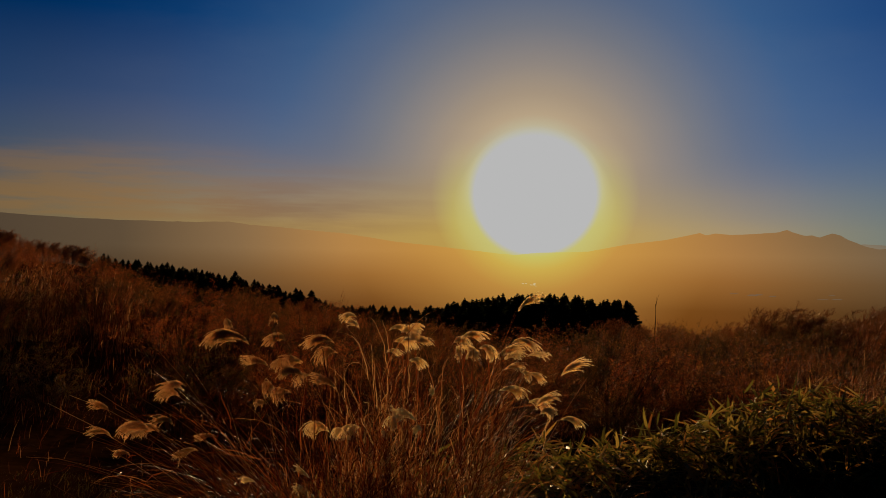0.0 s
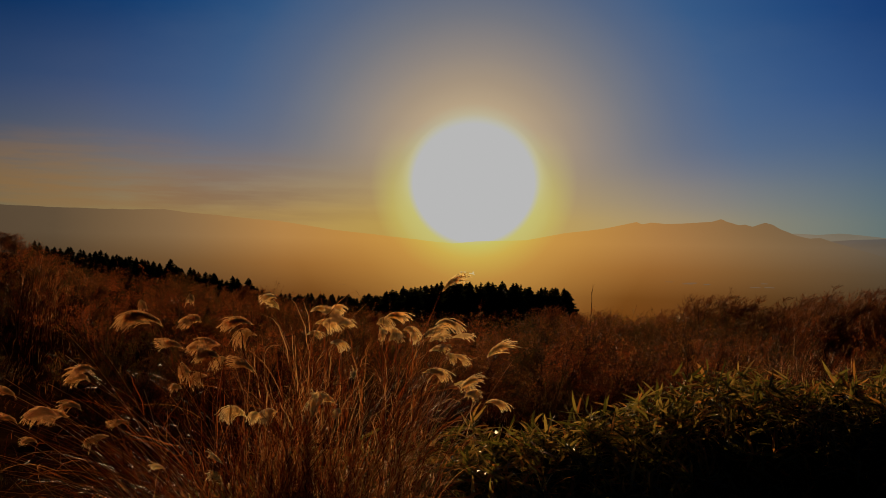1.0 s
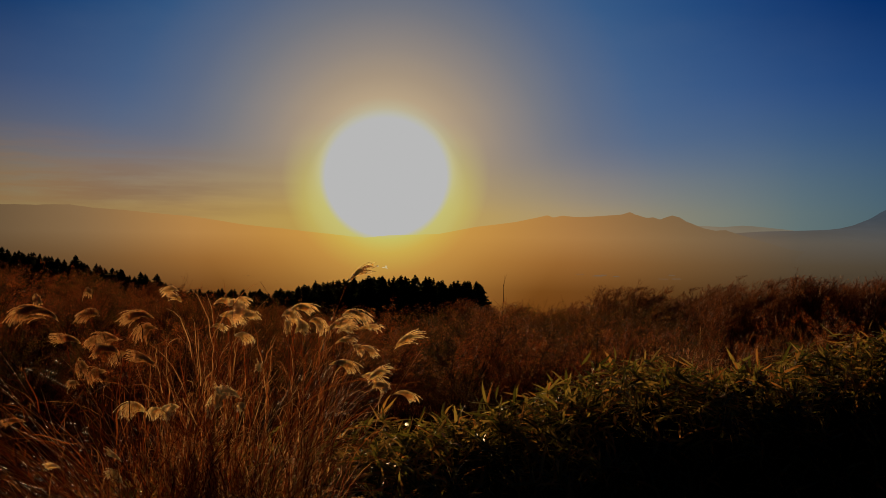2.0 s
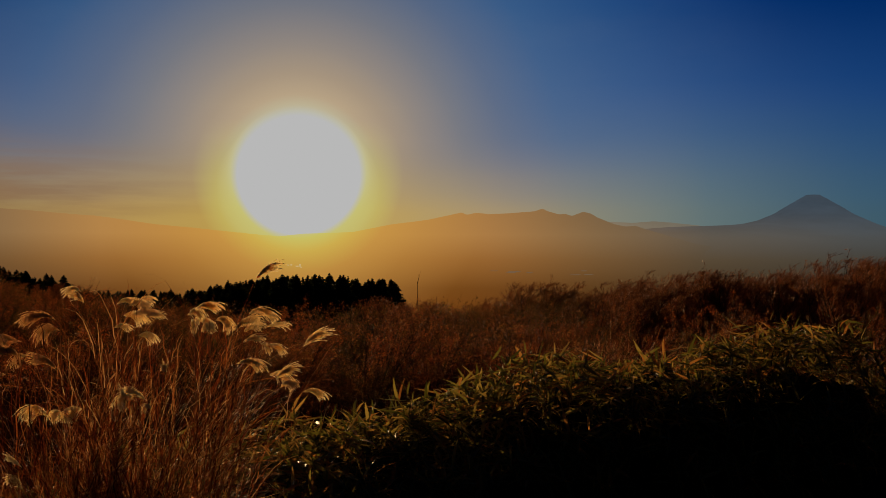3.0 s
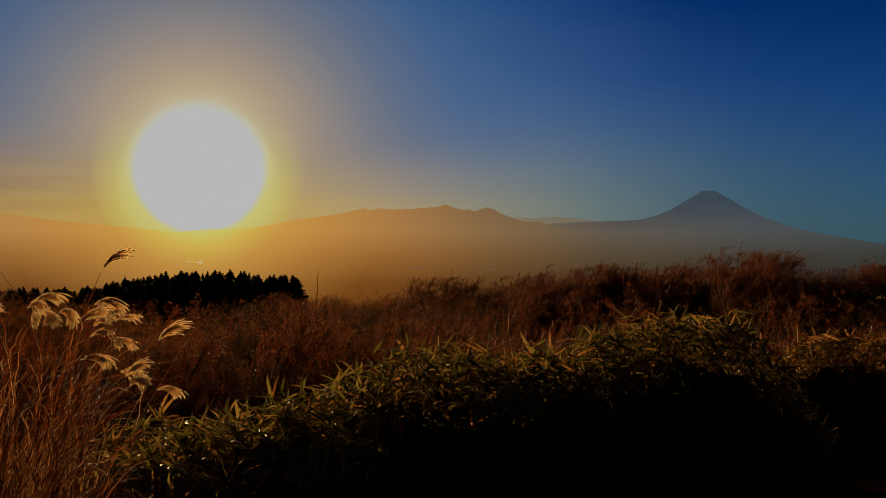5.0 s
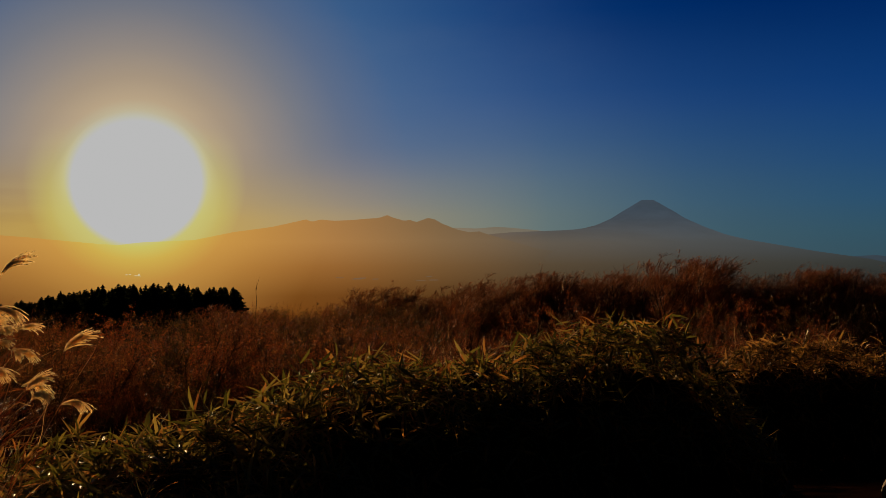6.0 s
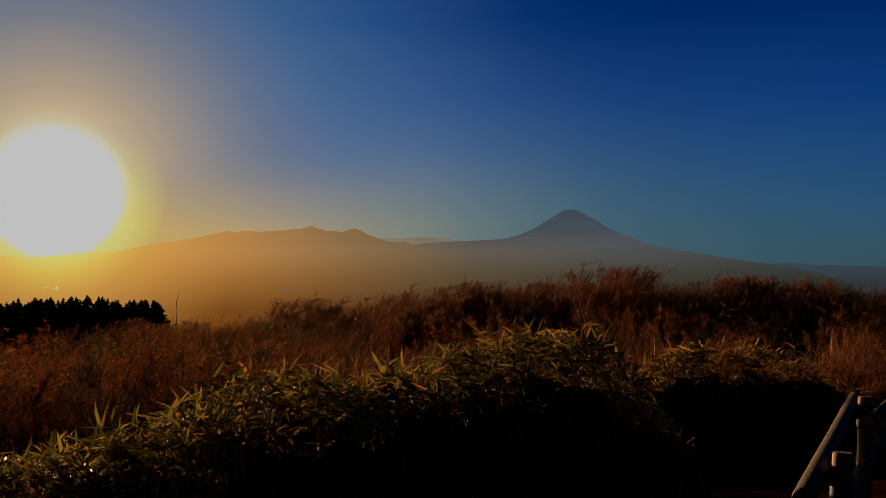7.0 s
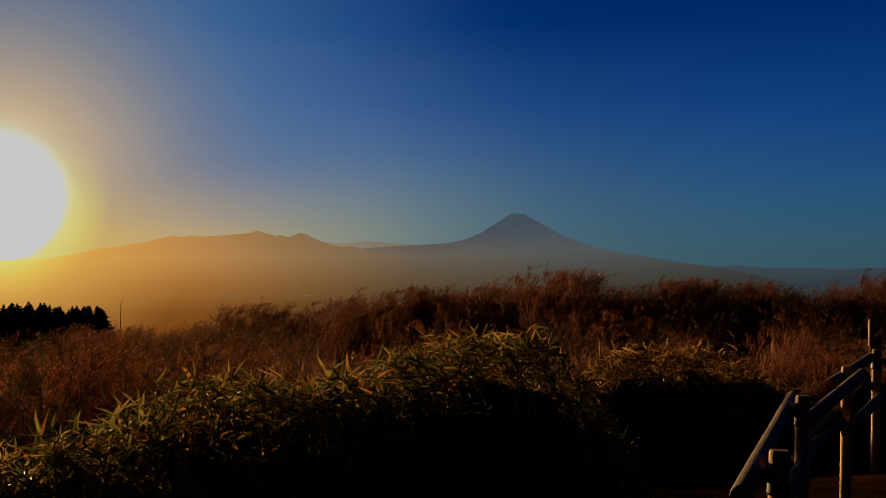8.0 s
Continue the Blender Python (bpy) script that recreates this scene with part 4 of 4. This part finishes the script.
thicket("bamboo_grass_thicket", "dense waist-high mound of green bamboo grass with browning leaf edges",
        [(-2.9, 6.9, -0.1), (-2.0, 7.2, 0.0), (-1.2, 7.8, 0.12), (0.1, 8.6, 0.48), (1.0, 9.0, 0.68), (2.0, 9.4, 0.74), (3.1, 10.0, 0.9), (3.7, 10.4, 0.95), (4.4, 10.6, 0.8)], 1.15, 2800, 300, 31)
thicket("bamboo_grass_thicket", "smaller clump of withered bamboo grass beside the log fence",
        [(5.0, 13.4, 0.3), (5.9, 13.3, 0.5), (6.7, 13.2, 0.48), (7.5, 13.2, 0.42), (8.2, 13.1, 0.3)], 0.8, 1150, 0, 32, 0.2, M_SASA_DRY)


# ---- plume grass ----
def plume_mesh(rng, droop, mat):
    """A seed head, one unit long: long silky tassels off a short axis, combed to one side by the wind and set with fine hairs."""
    p = Pile()
    n, K = 40, 9
    t = np.linspace(0, 1, K)
    u = np.sort(rng.uniform(0, 1, n))
    root = np.stack([0.2 * u, rng.normal(0, 0.01, n), 0.26 * u - 0.08 * u ** 2], 1)
    L = (0.72 + 0.2 * u) * rng.uniform(0.75, 1.05, n)
    start = 0.78 - 0.3 * u + rng.normal(0, 0.08, n)
    ang = start[:, None] - (droop * (0.75 + 0.4 * rng.uniform(0, 1, n)))[:, None] * t[None, :] ** 0.8
    yaw = rng.normal(0, 0.1, n)[:, None] * (1 - 0.4 * t)[None, :]
    step = L[:, None] / K
    tassel = np.stack([np.cumsum(np.cos(ang) * step, 1), np.cumsum(np.sin(yaw) * step, 1), np.cumsum(np.sin(ang) * step, 1)], 2) + root[:, None, :]
    tassel += np.cumsum(rng.normal(0, 0.006, tassel.shape), 1)
    side = rng.normal(0, 1, (n, 3))
    side /= np.linalg.norm(side, axis=1, keepdims=True)
    p.add(*strips(tassel, side, 0.016 * np.ones((n, 1)) * np.sin(np.pi * (0.12 + 0.8 * t))[None, :]))
    m = n * 70
    idx = rng.integers(0, n, m)
    w = rng.uniform(0.05, 1, m) * (K - 1)
    k = np.clip(w.astype(int), 0, K - 2)
    w = (w - k)[:, None]
    s0 = tassel[idx, k] * (1 - w) + tassel[idx, k + 1] * w
    d = tassel[idx, k + 1] - tassel[idx, k]
    d = d / (np.linalg.norm(d, axis=1, keepdims=True) + 1e-9) + rng.normal(0, 0.2, (m, 3))
    d /= np.linalg.norm(d, axis=1, keepdims=True)
    e = np.cross(d, rng.normal(0, 1, (m, 3)))
    e /= np.linalg.norm(e, axis=1, keepdims=True)
    ln = rng.uniform(0.04, 0.09, m)[:, None]
    p.add(np.stack([s0 - e * 0.007, s0 + e * 0.007, s0 + d * ln], 1).reshape(-1, 3), np.arange(m * 3).reshape(-1, 3))
    return p.mesh("plume", mat, False)


PLUME_RNG = np.random.default_rng(77)
PLUMES = [plume_mesh(PLUME_RNG, (1.3, 1.7, 0.9, 1.5, 2.1)[i % 5], M_PLUME) for i in range(15)]
# heads in the dimmed colour, away from the sun's glow
DIM_PLUMES = [plume_mesh(PLUME_RNG, (1.3, 1.8, 1.0)[i % 3], M_PLUME_DIM) for i in range(6)]


def plume_grass(label, x, y, heads, height, sweep, toward, culms, blades, seed, mat, wide=0.3, size=0.175, stalk=None, kinds=PLUMES):
    """A clump of tall plume grass. heads: sheaves (x, y, z, count, spread, blow), each seed head a part on its own culm; sweep: least and most lean of the bare culms towards a bearing."""
    rng = np.random.default_rng(seed)
    top = tagged(new("plume_grass"), label, "grass", "plume grass clumps")
    g = on_land(x, y) - 0.03
    top.location = (x, y, g)
    K = 9
    t = np.linspace(0, 1, K)[None, :, None]

    def foot(n):
        a, r = rng.uniform(0, 2 * np.pi, n), wide * np.sqrt(rng.uniform(0, 1, n))
        return np.stack([np.sin(a) * r, np.cos(a) * r, np.zeros(n)], 1)
    paths = []
    for hx, hy, hz, n, spread, blow in heads:
        tip = np.array([hx - x, hy - y, hz - g]) + rng.normal(0, 1, (n, 3)) * np.array([spread, spread, spread * 0.62])
        a = foot(n) * 0.8
        b = a + (tip - a) * np.array([0.3, 0.3, 0.72])
        path = a[:, None, :] * (1 - t) ** 2 + 2 * b[:, None, :] * t * (1 - t) + tip[:, None, :] * t ** 2
        paths.append(path)
        for i in range(n):
            d = path[i, -1] - path[i, -2]
            ob = new("plume", kinds[int(rng.integers(0, len(kinds)))])
            ob.parent = top
            turn = blow + rng.normal(0, 0.5)
            ob.matrix_basis = Matrix.Translation(path[i, -1] - d * 0.1) @ Matrix.Rotation(turn, 4, "Z") @ Matrix.Rotation(rng.normal(0.0, 0.22), 4, "Y") @ Matrix.Rotation(rng.normal(0, 0.3), 4, "X") @ Matrix.Scale(size * rng.uniform(0.75, 1.2), 4)
    lean = rng.uniform(sweep[0], sweep[1], culms)
    az = toward + rng.normal(0, 0.45, culms)
    paths.append(arcs(foot(culms), az, height * rng.uniform(0.5, 1.1, culms), lean * 0.75, lean * 0.4 + rng.uniform(0, 0.35, culms), K))
    path = np.concatenate(paths)
    path[:, 1:] += np.cumsum(rng.normal(0, 0.004, path[:, 1:].shape), 1)
    q = Pile()
    q.add(*tubes(path, 0.0024 * np.ones((len(path), 1)) * (1 - 0.5 * np.linspace(0, 1, K))[None, :], 3))
    tagged(part("culm_mass", q, stalk or M_CULM, top), kind="stuff")
    # dry blades: most rise with the culms, some hang curled and broken
    idx = rng.integers(0, len(path), blades)
    u = rng.uniform(0.02, 0.85, blades) ** 1.15 * (K - 1)
    k = np.clip(u.astype(int), 0, K - 2)
    w = (u - k)[:, None]
    s = path[idx, k] * (1 - w) + path[idx, k + 1] * w
    d = path[idx, k + 1] - path[idx, k]
    baz = np.arctan2(d[:, 0], d[:, 1]) + rng.normal(0, 0.7, blades)
    tilt = np.arctan2(np.hypot(d[:, 0], d[:, 1]), d[:, 2])
    curl = np.where(rng.random(blades) < 0.42, rng.uniform(2.0, 4.5, blades), rng.uniform(0.1, 1.8, blades))
    bp = arcs(s, baz, rng.uniform(0.12, 0.5, blades) * height / 1.5 * np.where(curl > 2, 0.6, 1.15), tilt + rng.uniform(0.0, 0.4, blades), curl, 7)
    bp += np.cumsum(rng.normal(0, 0.008, bp.shape), 1)
    side = np.stack([np.cos(baz), -np.sin(baz), rng.normal(0, 0.6, blades)], 1)
    side /= np.linalg.norm(side, axis=1, keepdims=True)
    tt = np.linspace(0, 1, 7)
    q = Pile()
    q.add(*strips(bp, side, rng.uniform(0.002, 0.0075, blades)[:, None] * (1 - 0.9 * tt ** 2)[None, :]))
    tagged(part("blade_mass", q, mat, top), kind="stuff")
    return top


E90 = math.pi / 2
plume_grass("tall clump of dry plume grass with silvery heads blown sideways", -1.45, 6.15,
            [(-1.15, 6.2, 1.18, 11, 0.18, 0.0), (-1.42, 6.3, 1.24, 4, 0.13, -0.4), (-0.99, 6.1, 1.48, 1, 0.02, 0.2), (-0.92, 6.15, 0.9, 4, 0.1, 0.1)], 1.5, (0.0, 0.45), E90, 40, 2100, 41, M_RUST)
plume_grass("tall upright clump of dry plume grass with pale fluffy heads", -1.85, 6.2,
            [(-1.78, 6.2, 1.28, 8, 0.12, 0.5), (-2.05, 6.3, 1.38, 2, 0.08, 2.6), (-1.75, 5.95, 0.9, 6, 0.2, 2.4)], 1.5, (0.0, 0.35), 0.0, 60, 2500, 42, M_RUST)
plume_grass("dry plume grass clump bent sideways with drooping heads coloured for weaker backlight", -2.15, 6.0,
            [(-2.45, 6.15, 1.2, 17, 0.2, 3.1), (-2.7, 5.95, 0.9, 6, 0.2, 3.1), (-3.25, 5.85, 0.64, 9, 0.2, 3.2)], 1.8, (0.6, 1.25), -E90, 110, 1100, 43, M_SLOPE, 0.35, 0.195, M_RUST, DIM_PLUMES)
plume_grass("rust-coloured dry grass clump with a few low seed heads", -1.75, 5.55,
            [(-1.75, 5.5, 0.8, 4, 0.2, 2.8)], 1.15, (0.0, 0.7), -0.6, 60, 2400, 44, M_SLOPE, 0.45, 0.13)
plume_grass("rust-coloured dry grass clump with a few low seed heads", -2.05, 5.1,
            [(-2.1, 5.1, 0.6, 3, 0.2, 2.8)], 1.0, (0.1, 0.9), -E90, 40, 1200, 45, M_SLOPE, 0.42, 0.13)

# ---- log fence ----
def log(p, a, b, r, n=14):
    """A round log from a to b with a slightly uneven girth and chamfered ends."""
    a, b = np.array(a, float), np.array(b, float)
    d = (b - a) / np.linalg.norm(b - a)
    t = np.array([0, 0.012, 0.25, 0.5, 0.75, 0.988, 1.0])
    path = (a + (b - a) * t[:, None])[None]
    rr = r * np.array([0.88, 1.0, 1.02, 0.99, 1.01, 1.0, 0.88])[None]
    v, f = tubes(path, rr, n)
    p.add(v, f)
    p.f.append([p.count - len(v) + i for i in range(n)][::-1])
    p.f.append([p.count - n + i for i in range(n)])
    return d


def sawn(ob):
    """Pale sawn faces on a log's two ends."""
    ob.data.materials.append(M_LOGEND)
    for f in ob.data.polygons[-2:]:
        f.material_index, f.use_smooth = 1, False
    return ob


def fence():
    """Log fence: rails weave past alternate sides of the posts, bound with black bands."""
    top = tagged(new("log_fence"), "weathered round-log fence with overlapping rails beside the path", "fence")
    posts = [(2.95, 4.84, 0.74), (4.18, 6.57, 0.74), (5.61, 8.18, 0.74), (6.92, 9.6, 0.74), (8.3, 11.1, 0.74)]
    for x, y, z in posts:
        q = Pile()
        log(q, (x - 0.07, y, on_land(x, y) - 0.15), (x, y, z), 0.043)
        ob = sawn(part("post", q, M_LOG, top))
        q = Pile()
        log(q, (x - 0.014, y, z - 0.19), (x - 0.009, y, z - 0.13), 0.047)
        part("band", q, M_BLACK, ob)
    rails = [((2.52, 4.42, 0.65), (4.48, 7.15, 0.66)), ((3.95, 6.19, 0.64), (5.8, 8.25, 0.67)), ((5.26, 7.87, 0.65), (7.02, 9.8, 0.66)), ((6.76, 9.26, 0.65), (8.56, 11.26, 0.66)),
             ((2.96, 5.02, 0.33), (4.37, 6.82, 0.34)), ((4.24, 6.74, 0.33), (5.51, 8.12, 0.32)), ((5.26, 7.71, 0.3), (6.99, 9.65, 0.3)), ((4.75, 7.38, 0.38), (7.2, 10.22, 0.41))]
    for a, b in rails:
        q = Pile()
        log(q, a, b, 0.043)
        sawn(part("rail", q, M_RAIL, top))


fence()


# ---- dry grass on the slope ----
def dry_grass():
    rng = np.random.default_rng(8)
    for name, label, n, lo, hi, hmin, hmax, mat, a0, a1 in (
            ("dry_grass", "rust-brown dry grass covering the slope", 34000, 9.5, 60, 0.15, 0.6, M_SLOPE, -46, 46),
            ("short_grass", "short rust-brown grass on the bank by the log fence", 16000, 8.5, 17, 0.08, 0.26, M_SLOPE, 22, 56),
            ("short_grass", "short trodden olive-brown grass beside the tall clumps", 9000, 5.2, 11.5, 0.05, 0.16, M_LEAF_OLIVE, -44, -21),
            ("short_grass", "tangled straw-coloured dead grass in front of the bamboo grass", 5000, 5.7, 7.7, 0.15, 0.45, M_RUST, -15, 3)):
        a, r = np.radians(rng.uniform(a0, a1, n)), lo * np.exp(rng.uniform(0, 1, n) ** 0.8 * math.log(hi / lo))
        keep = ~((a < radians(-22)) & (r > 8) & (r < 17) & (rng.random(n) < 0.85)) & ~((a > radians(20)) & (r < 15.5)) & ~((np.abs(a + 0.05) < 0.4) & (rng.random(n) > np.clip((r - 11) / 14, 0.05, 1)))
        if name == "short_grass":
            keep = (a < radians(5)) | (np.sin(a) * r > 7.4) & (np.sin(a) * r < 12) & (np.cos(a) * r > 9.5)
        a, r = a[keep], r[keep]
        n = len(a)
        x, y = np.sin(a) * r, np.cos(a) * r
        base = np.stack([x, y, land(x, y) - 0.02], 1)
        az = rng.normal(math.pi / 2, 1.1, n)
        clump = 0.6 + 0.35 * fold(x, y, 1.1, 2.0) + 0.35 * fold(x, y, 0.37, 5.0)
        L = rng.uniform(hmin, hmax, n) * np.clip(clump, 0.3, 1.2)
        p = arcs(base, az, L, rng.uniform(0, 0.7, n), rng.uniform(0, 1.4, n), 4)
        side = np.stack([np.cos(az), -np.sin(az), np.zeros(n)], 1)
        q = Pile()
        q.add(*strips(p, side, (0.0022 + 0.00028 * r)[:, None] * np.array([1, 0.9, 0.6, 0.1])[None, :]))
        tagged(new(name, q.mesh(name, mat)), label, "grass", kind="stuff")


dry_grass()


# ---- tall reeds and tussocks on the slope ----
def tussock(label, x, y, height, stems, lean, wide, mat, seed):
    """A stand of thin dry stems leaning with the wind, with narrow leaves along them."""
    rng = np.random.default_rng(seed)
    top = put(tagged(new("tussock"), label, "grass", "tussocks on the slope"), placed(x, y))
    a, r = rng.uniform(0, 2 * np.pi, stems), wide * np.sqrt(rng.uniform(0, 1, stems))
    base = np.stack([np.sin(a) * r, np.cos(a) * r * 0.7, np.zeros(stems)], 1)
    az = np.pi / 2 + rng.normal(0, 0.7, stems)
    path = arcs(base, az, height * rng.uniform(0.55, 1.05, stems), lean * rng.uniform(0.3, 1.3, stems), rng.uniform(0.0, 0.5, stems), 6)
    q = Pile()
    q.add(*tubes(path, 0.0045 * np.ones((stems, 1)) * np.linspace(1, 0.4, 6)[None, :], 3))
    tagged(part("stem_mass", q, M_CULM, top), kind="stuff")
    n = stems * 7
    idx, k = rng.integers(0, stems, n), rng.integers(0, 5, n)
    w = rng.uniform(0, 1, n)[:, None]
    s = path[idx, k] * (1 - w) + path[idx, k + 1] * w
    baz = az[idx] + rng.normal(0, 0.9, n)
    bp = arcs(s, baz, rng.uniform(0.1, 0.32, n) * height, rng.uniform(0.1, 0.7, n), rng.uniform(0.2, 1.8, n), 5)
    side = np.stack([np.cos(baz), -np.sin(baz), rng.normal(0, 0.6, n)], 1)
    side /= np.linalg.norm(side, axis=1, keepdims=True)
    q = Pile()
    q.add(*strips(bp, side, 0.009 * rng.uniform(0.6, 1.3, n)[:, None] * np.array([[1, 1, 0.8, 0.5, 0.1]])))
    tagged(part("blade_mass", q, mat, top), kind="stuff")


def build_tussocks():
    rng = np.random.default_rng(17)
    for lo, hi, near, far, n, h, lean, mat, label in (
            (-38, -28, 27, 36, 20, 1.9, 0.12, M_STRAW, "tall stand of orange dry grass on the hillside"),
            (3, 11, 22, 32, 16, 1.9, 0.5, M_RUST, "slanting thin dry stems among the scrub"),
            (21, 34, 19, 30, 14, 1.5, 0.2, M_RUST, "tall straw-coloured dry grass among the bushes")):
        for i in range(n):
            p = bearing(rng.uniform(lo, hi), 0, rng.uniform(near, far))
            tussock(label, p.x, p.y, h * rng.uniform(0.7, 1.1), 46, lean, 0.5, mat, 300 + i + int(far))


build_tussocks()


# ---- thin upright things on the slope ----
def bare_tree(name, label, x, y, height, seed, lean=0.1, mat=None, stems=2, spread=0.5, per=6, reach=0.28):
    rng = np.random.default_rng(seed)
    w, c = shrub_meshes(rng, height, stems, spread, lean, mat or M_TWIG, None, 0, 0, upright=0.25, per=per, second_len=reach)
    top = put(tagged(new(name), label, "tree"), placed(x, y))
    part("trunk", w, None, top)
    part("crown", c, None, top)


p = bearing(-1.4, 0, 62)
bare_tree("bare_sapling", "thin bare sapling standing above the scrub", p.x, p.y, 5.2, 61, 0.03, None, 1, 0.1, 2, 0.08)
bare_tree("bare_tree", "small pale bare tree with spreading twigs", 18.2, 25.1, 2.15, 62, 0.1, M_LOG, 1, 0.3, 7, 0.34)
bare_tree("bare_tree", "dark leafless tree among the bushes", 16.0, 29.5, 2.6, 63, 0.12, M_BARK)


SAPLING_RNG = random.Random(9)
for k in range(7):
    p = bearing(SAPLING_RNG.uniform(-7, 12), 0, SAPLING_RNG.uniform(17, 27))
    bare_tree("bare_sapling", "thin dark bare sapling among the low bushes", p.x, p.y, SAPLING_RNG.uniform(1.3, 1.9), 70 + k, 0.12, M_BARK, 1, 0.3, 3, 0.3)


def marker_pole(x, y):
    """A slim marker post with a pale upper end."""
    top = put(tagged(new("marker_pole"), "slim dark marker pole with a pale top beside the path", "pole"), placed(x, y))
    for name, z0, z1, mat in (("shaft", -0.1, 1.35, M_BARK), ("cap", 1.35, 1.75, M_LOG)):
        q = Pile()
        log(q, (0, 0, z0), (0.02, 0, z1), 0.045, 8)
        part(name, q, mat, top)


marker_pole(10.7, 14.9)
